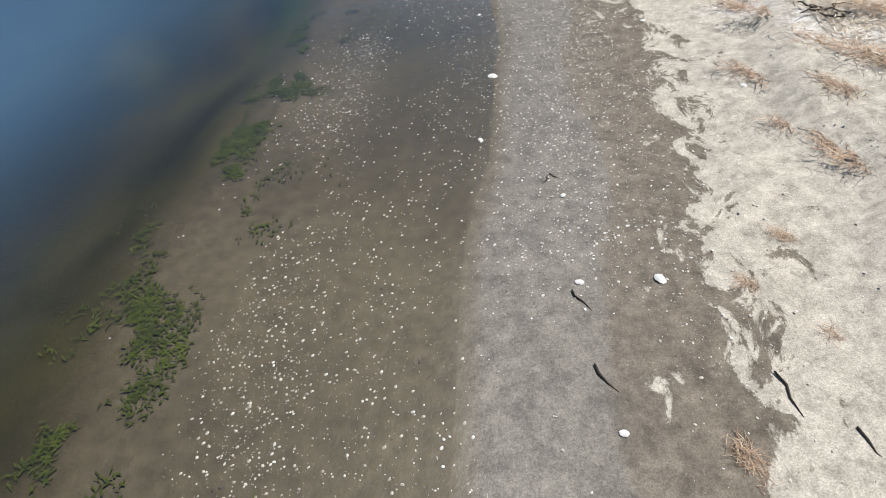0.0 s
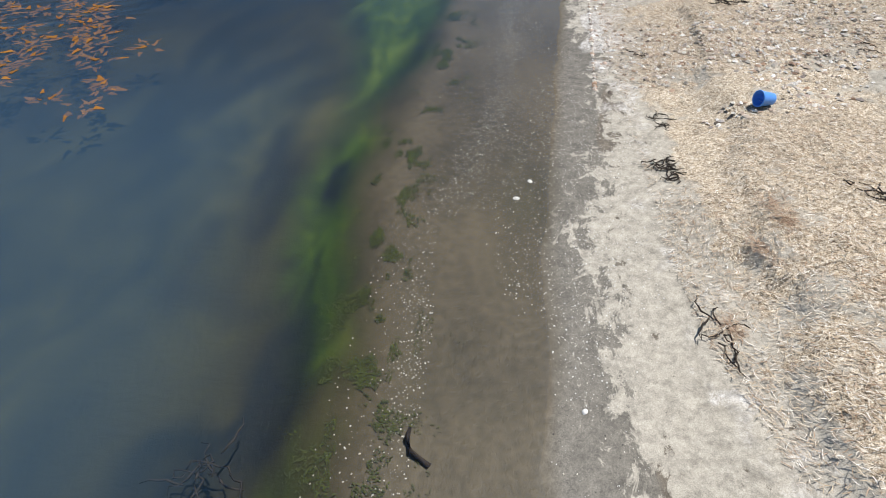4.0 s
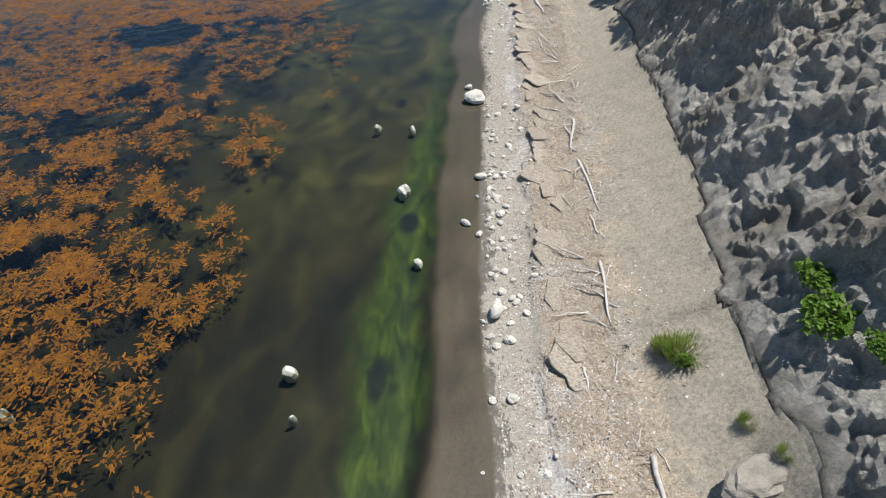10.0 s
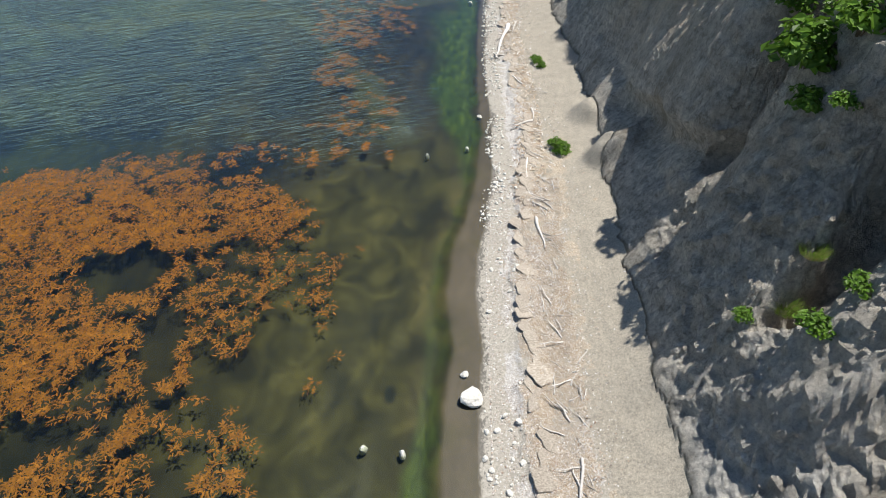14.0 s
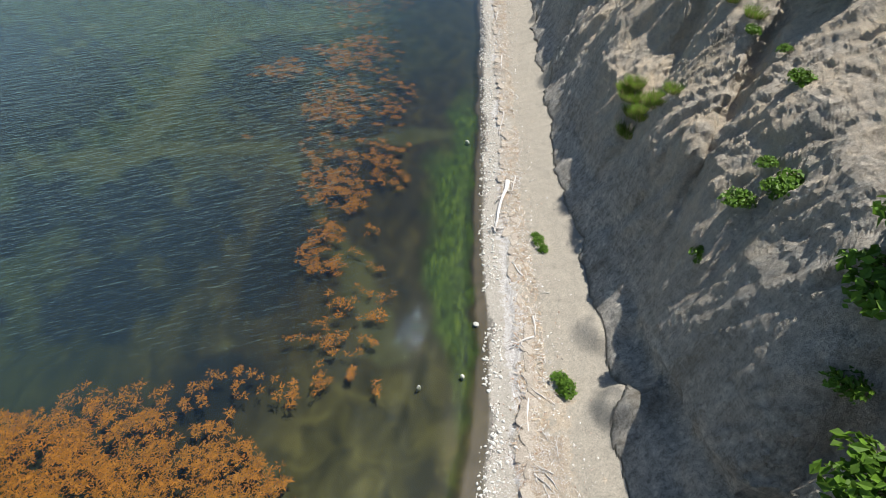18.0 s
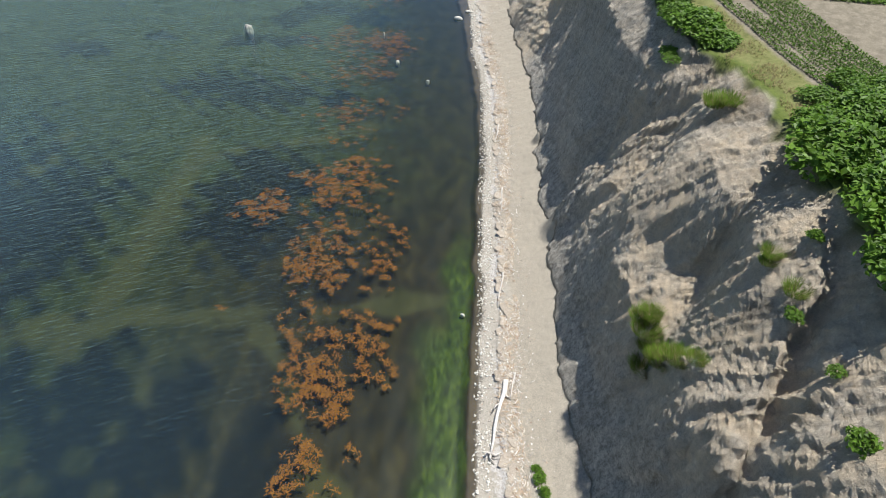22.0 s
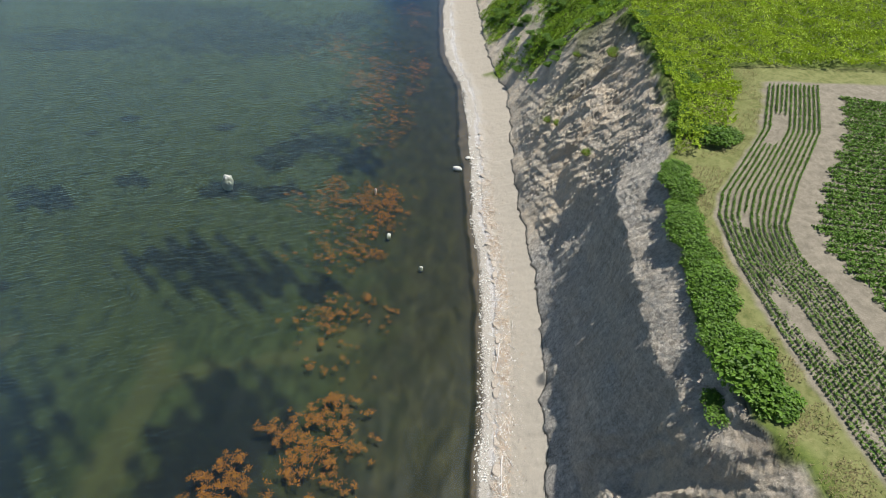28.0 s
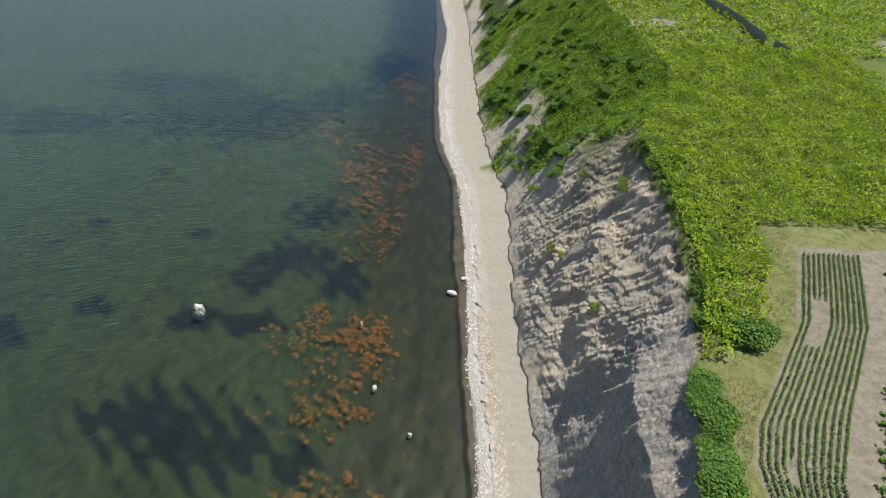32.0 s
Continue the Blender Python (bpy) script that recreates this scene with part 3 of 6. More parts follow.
def water_material():
    m, nt, b = material("sea_water")
    w = Net(nt)
    p = w.place()
    nt.nodes.remove(b)
    clear = nt.nodes.new("ShaderNodeBsdfTransparent")
    w.wire(w.mix(w.attr("deep"), (0.97, 0.975, 0.97), (0.88, 0.92, 0.83)), clear.inputs[0])
    # diffuse body: a little silt, plus blue painted in for the sky's reflection
    silt_and_sky = nt.nodes.new("ShaderNodeBsdfDiffuse")
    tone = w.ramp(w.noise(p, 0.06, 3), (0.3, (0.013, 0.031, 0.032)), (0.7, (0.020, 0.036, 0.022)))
    w.wire(w.mix(w.attr("blue"), tone, (0.075, 0.150, 0.235)), silt_and_sky.inputs[0])
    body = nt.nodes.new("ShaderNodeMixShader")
    w.wire(w.attr("murk_and_sky"), body.inputs[0])
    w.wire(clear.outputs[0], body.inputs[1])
    w.wire(silt_and_sky.outputs[0], body.inputs[2])
    gloss = nt.nodes.new("ShaderNodeBsdfGlossy")
    gloss.inputs["Roughness"].default_value = 0.04
    gloss.inputs["Color"].default_value = (0.58, 0.83, 1.0, 1)
    swell = w.noise(w.stretch(w.stretch(p, 1, 1, 1, -0.42), 0.42, 1.9, 1), 1.0, 3, 0.55, 0.3)
    chop = w.noise(w.stretch(w.stretch(p, 1, 1, 1, -0.36), 1.2, 4.8, 1), 1.0, 3, 0.6, 0.2)
    h = w.math("MULTIPLY", w.math("ADD", swell, w.math("MULTIPLY", chop, 0.45)), w.attr("waves"))
    nrm = w.bump(h, 1.0, 0.20)
    calm = w.bump(w.noise(p, 2.5, 3), 0.12, 0.05, nrm)
    w.wire(calm, gloss.inputs["Normal"])
    fr = w.node("ShaderNodeFresnel", IOR=1.50)
    w.wire(calm, fr.inputs["Normal"])
    top = nt.nodes.new("ShaderNodeMixShader")
    w.wire(fr.outputs[0], top.inputs[0])
    w.wire(body.outputs[0], top.inputs[1])
    w.wire(gloss.outputs[0], top.inputs[2])
    w.wire(top.outputs[0], nt.nodes["Material Output"].inputs[0])
    return m


M_GROUND, M_WATER = ground_material(), water_material()
M_ROCK = simple("pale_stone", (0.42, 0.39, 0.33), (0.78, 0.76, 0.71), 5, 0.85, 0.6, 0.03, 0.12)
M_KELP = simple("brown_weed", (0.135, 0.050, 0.006), (0.30, 0.125, 0.013), 3, 0.55, 0.3, 0.02, 0.25, island=True)
M_LEAF = simple("broad_leaf", (0.06, 0.135, 0.012), (0.17, 0.30, 0.032), 2.0, 0.5, 0.1, 0.01, 0.4, island=True, through_light=0.3)
M_MEADOW = simple("tall_grass_leaf", (0.23, 0.34, 0.016), (0.47, 0.59, 0.055), 0.35, 0.6, 0.1, 0.01, 0.35, island=True, through_light=0.35)
M_CROP = simple("crop_leaf", (0.08, 0.17, 0.02), (0.19, 0.32, 0.05), 2.0, 0.55, 0.1, 0.01, 0.35, island=True, through_light=0.25)
M_STEM = simple("woody_stem", (0.08, 0.06, 0.04), (0.2, 0.15, 0.1), 8, 0.8)
M_DRIFT = simple("bleached_wood", (0.42, 0.38, 0.34), (0.78, 0.74, 0.69), 9, 0.8, 0.5, 0.01, 0.25)
M_STRAW = palette("dry_weed_straw", [(0.20, 0.12, 0.075), (0.46, 0.36, 0.24), (0.66, 0.60, 0.51), (0.30, 0.18, 0.11), (0.52, 0.42, 0.29), (0.74, 0.72, 0.68), (0.26, 0.20, 0.15), (0.56, 0.46, 0.33)])
M_SHELL = palette("bleached_shell", [(0.70, 0.69, 0.66), (0.42, 0.38, 0.32), (0.78, 0.77, 0.75), (0.30, 0.27, 0.23), (0.60, 0.56, 0.50), (0.50, 0.46, 0.38)], 0.5)
M_BLUE = simple("blue_plastic", (0.08, 0.26, 0.72), (0.11, 0.32, 0.82), 6, 0.35, 0.05, 0.002)
M_FENCE = simple("grey_panel", (0.16, 0.17, 0.17), (0.30, 0.31, 0.31), 3, 0.6, 0.1, 0.01)

# ---- ground ----
# field strip and its edges, as (y, x)
FIELD_L = [(94, 26.2), (101.6, 24.8), (105, 24.2), (110.8, 22.9), (118.3, 22.3), (123.8, 22.5), (127, 23.7), (132, 27.2), (137.5, 30.9), (147, 34.6)]
FIELD_R = [(94, 31.5), (101.6, 30.2), (110, 28.8), (114.7, 28.3), (118, 27.3), (122, 27.6), (128, 30.8), (136.7, 36.3), (147, 40.2)]
REEFS = [(-38, 139.5, 7, 5.5), (-31, 137.5, 7, 6.5), (-24, 136, 6, 4.5), (-18, 134.5, 4.5, 2.5), (-46, 105, 11.5, 15), (-60, 112, 12, 16), (-23, 111, 7.5, 12), (-29, 84, 4.5, 7), (-37, 83, 4, 7), (-21.5, 82, 3.2, 8), (-46, 82, 6, 8), (-13.5, 77, 2.5, 7),
         (-37, 157, 4, 3), (-29, 156, 5, 3), (-26.5, 171, 7, 5), (-25, 184, 5, 5), (-44, 177, 2.2, 1.6), (-62, 178, 1.8, 1.4), (-58, 196, 1.5, 1.5), (-40, 190, 1.0, 1.2), (-66, 172, 1.3, 1.2), (-52, 158, 4, 2.5), (-30, 166, 5, 4), (-17, 166, 3.5, 5), (-62, 152, 6, 3),
         (-42, 225, 14, 12), (-54, 224, 26, 16), (-72, 238, 22, 9), (-30, 235, 8, 9), (-92, 214, 18, 7), (-20, 255, 9, 12), (-26, 74, 5, 6), (-38, 70, 6, 6), (-50, 70, 8, 7), (-15, 66, 3, 3),
         (-2.0, 9.9, 0.5, 0.5), (-1.5, 10.6, 0.3, 0.9), (-1.6, 13.4, 0.25, 0.7), (-2.6, 47, 0.4, 0.7), (-1.5, 38, 0.35, 0.6), (-1.9, 31, 0.3, 0.9)]
# width and strength of the green band along the shelf, as (y, amount)
ALGAE_WIDTH = [(-60, 1), (7, 1.0), (14, 1.6), (18, 3.2), (26, 3.4), (34, 3.2), (42, 2.2), (47, 1.4), (62, 1.5), (70, 3.2), (78, 4.8), (100, 4.8), (107, 2), (900, 2)]
ALGAE_AMOUNT = [(-60, 0), (5, 0), (8, 0.8), (10, 1.0), (42, 0.9), (48, 0.4), (62, 0.45), (70, 1), (98, 1), (106, 0.15), (140, 0), (900, 0)]


# pale sandy channels between the weed beds: from, to, half width
CHANNELS = [((-45, 91), (-15, 94.2), 1.7), ((-15, 94.2), (2, 95.5), 1.5), ((-16.5, 92.5), (-7.5, 76.7), 1.2), ((-7.5, 76.7), (-4.2, 68), 1.2), ((-25, 88), (-15, 69), 1.0), ((-33, 90), (-27, 70), 0.9), ((-41, 90), (-36, 70), 0.9),
            ((-32.5, 124), (-32, 94), 1.8), ((-30, 120), (-12, 126), 2.0), ((-52, 90), (-51, 124), 1.4)]


def lines(a, b, far, step, grow=1.12):
    """Grid lines: even from a to b, growing outside."""
    v = list(np.arange(a, b, step))
    d, p = step, v[-1]
    while p < far[1]:
        d *= grow
        p += d
        v.append(p)
    d, p = step, a
    while p > far[0]:
        d *= grow
        p -= d
        v.insert(0, p)
    return np.array(v)


def build_ground():
    sea = [-3.0]
    while sea[-1] > -900:
        sea.append(sea[-1] - (min(0.12 + 0.02 * (-3.0 - sea[-1]), 0.75) if sea[-1] > -62 else 0.75 + 0.1 * (-62 - sea[-1])))
    gx = np.concatenate([np.array(sea[::-1]), np.arange(-2.88, 2.6, 0.12), np.arange(2.62, 7.9, 0.11), np.arange(8.0, 20.0, 0.105), lines(20.1, 27.0, (20.1, 1200), 0.22, 1.08)])
    gx = np.unique(np.round(gx, 3))
    gx = gx[np.concatenate([[True], np.diff(gx) > 0.05])]
    gy = np.concatenate([lines(0.0, 26.0, (-120, 26), 0.2, 1.04), np.arange(26.13, 57.9, 0.13), np.arange(58.0, 185.0, 0.2), lines(185.2, 240.0, (185.2, 1500), 0.33, 1.05)])
    X, Y = np.meshgrid(gx, gy)
    Z, k = ground_height(X, Y)
    # the bare cliff is pushed out and in along its own slope
    nx = -np.gradient(Z, gx, axis=1)
    ny = -np.gradient(Z, gy, axis=0)
    nl = np.sqrt(nx * nx + ny * ny + 1)
    bare = (smooth(0.25, 0.8, k["rock"]) * (1 - 0.55 * k["soft"])) * smooth(-40, 0, Y) * (1 - smooth(240, 300, Y))
    on = bare > 0.01
    push = np.zeros_like(Z)
    push[on] = crags(X[on], Y[on], Z[on]) * bare[on]
    XX, YY, ZZ = X + push * nx / nl, Y + push * ny / nl, Z + push / nl
    me = mesh_of("ground", np.stack([XX, YY, ZZ], -1).reshape(-1, 3), grid_faces(len(gx), len(gy)), True)
    s, out, u0, rock, r, step, soft, inland = (k[n] for n in ("s", "out", "u0", "rock", "r", "step", "soft", "inland"))
    jag = fbm(X * 0.6, Y * 0.6, 80, 4)
    attach(me, "land", smooth(-0.05, 0.12, s))
    attach(me, "shelf", (1 - smooth(-0.1, 0.7 - 0.35 * smooth(14, 19, Y), out + (0.35 - 0.2 * smooth(14, 19, Y)) * jag)) * (s < 0.2))
    wide = along(ALGAE_WIDTH, Y)
    green = smooth(0.1, 0.8, out + 0.4 * jag) * (1 - smooth(0.55 * wide, wide, out + 0.35 * wide * fbm(Y * 0.15, X * 0.3, 81, 3)))
    attach(me, "algae", np.clip(green * along(ALGAE_AMOUNT, Y), 0, 1))
    reef = np.zeros_like(X)
    for cx, cy, rx, ry in REEFS:
        d = np.sqrt(((X - cx) / rx) ** 2 + ((Y - cy) / ry) ** 2) + 0.38 * fbm(X * 0.3, Y * 0.3, 85, 5)
        furrow = (0.20 + 0.20 * (smooth(126, 130, Y) * (1 - smooth(148, 152, Y)))) * np.sin((X * 0.707 + Y * 0.707) * 2.2 + 1.2 * fbm(X * 0.1, Y * 0.1, 86, 2)) + 0.14 * np.sin((Y * 0.45 - X * 0.89) * 1.3)
        reef = np.maximum(reef, 1 - smooth(0.62, 1.12, d + furrow * (rx > 3)))
    attach(me, "reef", reef)
    attach(me, "pale", np.maximum(0.12 * smooth(112, 126, Y) * smooth(0.3, 2, out) * (1 - smooth(6, 20, out + 4 * jag)), np.maximum(smooth(33, 42, Y) * (1 - smooth(60, 78, Y)) * (1 - smooth(8, 16, out)), np.maximum(0.8 * (1 - smooth(5.5, 8, Y)) * smooth(0.0, 0.3, out) * (1 - smooth(0.6, 1.9, out + 0.3 * jag)), 0.95 * smooth(-0.12, 0.22, fbm(X * 0.8, Y * 0.3, 98, 4)) * smooth(4, 7, Y) * (1 - smooth(14, 20, Y)) * smooth(0.8, 1.6, out) * (1 - smooth(4, 8, out))))))
    attach(me, "offshore", np.maximum(smooth(10, 45, out), smooth(98, 116, Y) * (0.2 + 0.8 * smooth(3, 26, out + 4 * jag))))
    channel = np.zeros_like(X)
    for (ax, ay), (bx, by), half in CHANNELS:
        t = np.clip(((X - ax) * (bx - ax) + (Y - ay) * (by - ay)) / ((bx - ax) ** 2 + (by - ay) ** 2), 0, 1)
        d = np.hypot(X - ax - t * (bx - ax), Y - ay - t * (by - ay)) + 1.5 * fbm(X * 0.22, Y * 0.22, 87, 4)
        channel = np.maximum(channel, 1 - smooth(half * 0.3, half, d))
    attach(me, "channel", channel * 0.5)
    near = 1 - smooth(17, 24, Y)
    dry_at = 0.75 - 0.6 * smooth(15, 21, Y) + 0.22 * near + 0.3 * fbm(Y * 0.4, Y * 0, 88, 3) - 0.40 * near * smooth(7, 11, Y)
    attach(me, "dry", smooth(-0.9, 0.9, (s - dry_at) * 1.6))
    attach(me, "band", smooth(-0.06, 0.02, s) * (1 - smooth(0.45, 0.75, s + 0.12 * fbm(Y * 0.7, X * 0.5, 94, 3))))
    wr = smooth(0.0, 0.5, step) * (1 - smooth(0.62, 0.78, r + 0.06 * jag))
    wr0 = smooth(0.0, 0.6, X - (2.75 + 0.25 * fbm(Y * 0.4, Y * 0, 89, 3) - 0.85 * smooth(7, 12, Y) + 0.45 * (1 - smooth(3, 7, Y)))) * (1 - smooth(7, 8, X))
    wrack = np.where(Y < 18, wr0, wr)
    attach(me, "straw", wrack * (1 - 0.5 * smooth(16, 19, Y) * (1 - smooth(-0.25, 0.15, fbm(X * 0.55, Y * 0.35, 93, 4)))) * (0.78 - 0.14 * smooth(16, 20, Y) + 0.25 * jag) * (1 - 0.7 * smooth(60, 75, Y)) * (1 - smooth(0.9, 1, rock)))
    wh = 0.8 * np.exp(-((np.where(Y < 18, X - (2.55 - 0.75 * smooth(7, 12, Y) + 1.1 * (1 - smooth(3, 7, Y))), step) + 0.05) / 0.5) ** 2) + 0.32 * smooth(60, 75, Y) * smooth(0.05, 0.12, r) * (1 - smooth(0.5, 0.6, r))
    wh = wh + 0.75 * smooth(0.0, 0.35, fbm(X * 0.9, Y * 0.6, 97, 4)) * smooth(15, 19, Y) * (1 - smooth(60, 80, Y)) * smooth(0.1, 0.2, r) * (1 - smooth(0.55, 0.75, r))
    attach(me, "white", np.clip(wh * (0.7 + 0.5 * fbm(Y * 0.3, X * 0.3, 90, 3)), 0, 1) * (s > 0.3))
    attach(me, "gravel", smooth(0.5 - 0.2 * smooth(45, 65, Y), 0.66 - 0.2 * smooth(45, 65, Y), r + 0.08 * jag) * smooth(14, 20, Y) * (0.85 - 0.1 * smooth(48, 70, Y)))
    attach(me, "rock", smooth(0.15, 0.6, rock))
    attach(me, "warm", np.clip(((0.25 + 0.75 * smooth(58, 72, Y)) * (1 - 0.6 * smooth(103, 108, Y)) * smooth(0.1, 0.3, u0) + smooth(139, 145, Y)) * (0.8 + 0.4 * jag), 0, 1) * 0.9)
    # stretch of cliff where missing sunlight is put into the stone colour
    attach(me, "sunlit_pale", (1 - smooth(41, 48, Y + 2 * jag)) * rock)
    attach(me, "soil", smooth(0.15, 0.45, fbm(X * 0.25, Y * 0.25, 92, 4) - 0.4 + 0.6 * smooth(0.75, 1.0, u0)) * rock * (1 - smooth(100, 112, Y)) * 0.45)
    veg = smooth(0.93, 1.0, u0 + 0.05 * jag)
    slope_green = soft * smooth(0.30 - 0.2 * smooth(185, 200, Y), 0.5 - 0.2 * smooth(185, 200, Y), u0 + 0.35 * fbm(X * 0.15, Y * 0.12, 95, 4)) * (1 - smooth(0.98, 1.0, u0))
    attach(me, "grass", np.clip(veg + slope_green, 0, 1))
    fl, fr = along(FIELD_L, Y), along(FIELD_R, Y)
    zone = smooth(80, 85, Y) * (1 - smooth(148.0, 149.5, Y + 0.4 * jag))
    verge = zone * smooth(0, 1.5, inland) * (1 - smooth(80, 100, X)) * (1 - smooth(140, 150, Y) * (1 - smooth(fl - 3.2, fl - 2.2, X)))
    verge = np.maximum(verge, smooth(146, 148, Y) * (1 - smooth(151, 152.2, Y + 0.5 * jag - 0.02 * (X - 34))) * smooth(fl - 3.5, fl - 2.0, X))
    attach(me, "verge", np.clip(verge, 0, 1))
    tilled = smooth(-0.7, -0.3, X - fl + 0.25 * jag) * smooth(95, 96, Y) * (1 - smooth(147.0, 147.7, Y + 0.3 * jag)) * (1 - smooth(70, 80, X))
    sandy = np.exp(-(((X - 36) / 5.5) ** 2 + ((Y - 216) / 6.0) ** 2)) * smooth(-0.3, 0.4, fbm(X * 0.2, Y * 0.2, 96, 3))
    sandy = np.maximum(sandy, np.exp(-((X - 78) / 7.0) ** 2 - ((Y - 205) / 5.0) ** 2))
    attach(me, "tilled", np.clip(tilled * 0.9 + (sandy > 0.45), 0, 1))
    attach(me, "damp", (1 - smooth(0.2, 1.2, s)))
    facet = (rock[:-1, :-1] > 0.5) & (soft[:-1, :-1] < 0.9)
    me.polygons.foreach_set("use_smooth", ~facet.ravel())
    ob = part("ground", me, M_GROUND)
    tagged(ob, "sandy shore, grey mudstone cliff, green clifftop and olive seabed", "ground", kind="structure")


build_ground()


def build_water():
    gx, gy = lines(-3, 4.0, (-2500, 4.5), 0.25, 1.09), lines(0, 220, (-150, 3500), 0.8, 1.08)
    X, Y = np.meshgrid(gx, gy)
    k = ground_height(X, Y)[1]
    me = mesh_of("water", np.stack([X, Y, 0 * X], -1).reshape(-1, 3), grid_faces(len(gx), len(gy)), True)
    # blue areas: sky reflection put into the water's own colour
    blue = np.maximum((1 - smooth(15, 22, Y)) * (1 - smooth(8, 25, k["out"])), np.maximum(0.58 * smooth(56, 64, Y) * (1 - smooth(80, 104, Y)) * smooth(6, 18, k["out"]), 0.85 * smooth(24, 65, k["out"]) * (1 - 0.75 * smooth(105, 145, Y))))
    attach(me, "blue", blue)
    attach(me, "deep", smooth(0.0, 2.5, k["out"]))
    # first two terms are turbidity, the last two make the painted sky show
    attach(me, "murk_and_sky", np.clip(0.05 * smooth(20, 95, k["out"]) + 0.03 * smooth(0.2, 4, k["out"]) + (0.50 - 0.30 * smooth(4, 9, Y)) * (1 - smooth(13, 18, Y)) * smooth(0.4, 2.4, k["out"]) * (1 - 0.7 * smooth(8, 25, k["out"])) + 0.14 * blue * smooth(56, 64, Y) * smooth(10, 28, k["out"]), 0, 0.9))
    far = smooth(1, 4 + 10 * (1 - smooth(62, 70, Y)), k["out"]) * (0.25 + 0.75 * smooth(58, 66, Y + 0.15 * X + 3 * fbm(X * 0.05, Y * 0.05, 99, 2)))
    attach(me, "waves", np.clip(far * (smooth(0.5, 6, k["out"]) + smooth(66, 84, Y) * (smooth(3 + smooth(98, 118, Y), 16 + 10 * smooth(98, 118, Y), k["out"]) - smooth(0.5, 6, k["out"]))), 0.03, 1))
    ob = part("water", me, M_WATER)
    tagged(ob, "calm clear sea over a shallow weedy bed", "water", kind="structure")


build_water()


# ---- shapes of things ----
def rng_of(seed):
    return np.random.default_rng(seed)


def leaf_quads(P, N, size, aspect, r):
    """Leaves as folded lozenges: points, faces. P places, N facing, size lengths."""
    n = len(P)
    N = N / np.linalg.norm(N, axis=1, keepdims=True)
    a = r.normal(size=(n, 3))
    a -= N * (a * N).sum(1, keepdims=True)
    a /= np.linalg.norm(a, axis=1, keepdims=True)
    b = np.cross(N, a)
    L, W = size[:, None], (size * aspect)[:, None]
    v = np.stack([P - a * L * 0.5, P + b * W * 0.5 + N * W * 0.14 - a * L * 0.05, P + a * L * 0.5 - N * L * 0.12, P - b * W * 0.5 + N * W * 0.14 - a * L * 0.05], 1)
    return v.reshape(-1, 3), np.arange(n * 4).reshape(-1, 4)


def strips(base, direction, length, width, rise, r, segs=2, curl=0.5):
    """Thin bent blades: base points, unit directions in plan, lengths; rise is how steeply they stand."""
    n = len(base)
    side = np.stack([-direction[:, 1], direction[:, 0], np.zeros(n)], 1)
    d3 = np.stack([direction[:, 0], direction[:, 1], np.zeros(n)], 1)
    vs = []
    bend = r.normal(size=n) * curl
    for k in range(segs + 1):
        f = k / segs
        c = base + d3 * (length * f * (1 - 0.35 * rise * f))[:, None] + side * (bend * length * f * f * 0.5)[:, None]
        c[:, 2] += length * rise * (f - 0.45 * f * f)
        wd = (width * (1 - 0.75 * f if rise > 0.3 else (1.15 - 0.85 * f if length[0] > 0.1 and width[0] > 0.03 else 1 - 0.3 * abs(2 * f - 1))))[:, None]
        vs += [c - side * wd / 2, c + side * wd / 2]
    V = np.stack(vs, 1).reshape(-1, 3)
    k = 2 * (segs + 1)
    o = np.arange(n)[:, None] * k
    F = np.concatenate([o + np.array([[2 * s, 2 * s + 1, 2 * s + 3, 2 * s + 2]]) for s in range(segs)], 0)
    return V, F


def tube(points, radii, sides=7, wob=0.12, seed=0):
    """A closed tapered limb along points."""
    r = rng_of(seed)
    pts = [Vector(p) for p in points]
    bm = bmesh.new()
    rings = []
    for i, p in enumerate(pts):
        t = (pts[min(i + 1, len(pts) - 1)] - pts[max(i - 1, 0)]).normalized()
        a = t.orthogonal().normalized()
        b = t.cross(a)
        rings.append([bm.verts.new(p + (a * math.cos(6.2832 * j / sides) + b * math.sin(6.2832 * j / sides)) * radii[i] * (1 + wob * r.normal())) for j in range(sides)])
    for i in range(len(rings) - 1):
        for j in range(sides):
            bm.faces.new((rings[i][j], rings[i][(j + 1) % sides], rings[i + 1][(j + 1) % sides], rings[i + 1][j]))
    bm.faces.new(rings[0][::-1])
    bm.faces.new(rings[-1])
    for f in bm.faces:
        f.smooth = True
    me = bpy.data.meshes.new("limb")
    bm.to_mesh(me)
    bm.free()
    return me


def stone_mesh(seed, flat=0.7, sub=2, rough=0.28):
    bm = bmesh.new()
    bmesh.ops.create_icosphere(bm, subdivisions=sub, radius=1)
    off = Vector((seed * 3.7, seed * 1.9, seed * 0.7))
    for v in bm.verts:
        d = v.co.normalized()
        k = 1 + rough * noise.noise(d * 1.4 + off) + rough * 0.55 * noise.noise(d * 3.1 + off)
        plane = d.dot(Vector((math.sin(seed), math.cos(seed * 1.3), 0.5)).normalized())
        if plane > 0.6:
            k *= 1 - 0.45 * (plane - 0.6)
        v.co = Vector((d.x * k, d.y * k * (0.72 + 0.2 * math.sin(seed * 2.1)), d.z * k * flat))
    me = bpy.data.meshes.new("stone")
    bm.to_mesh(me)
    bm.free()
    return me


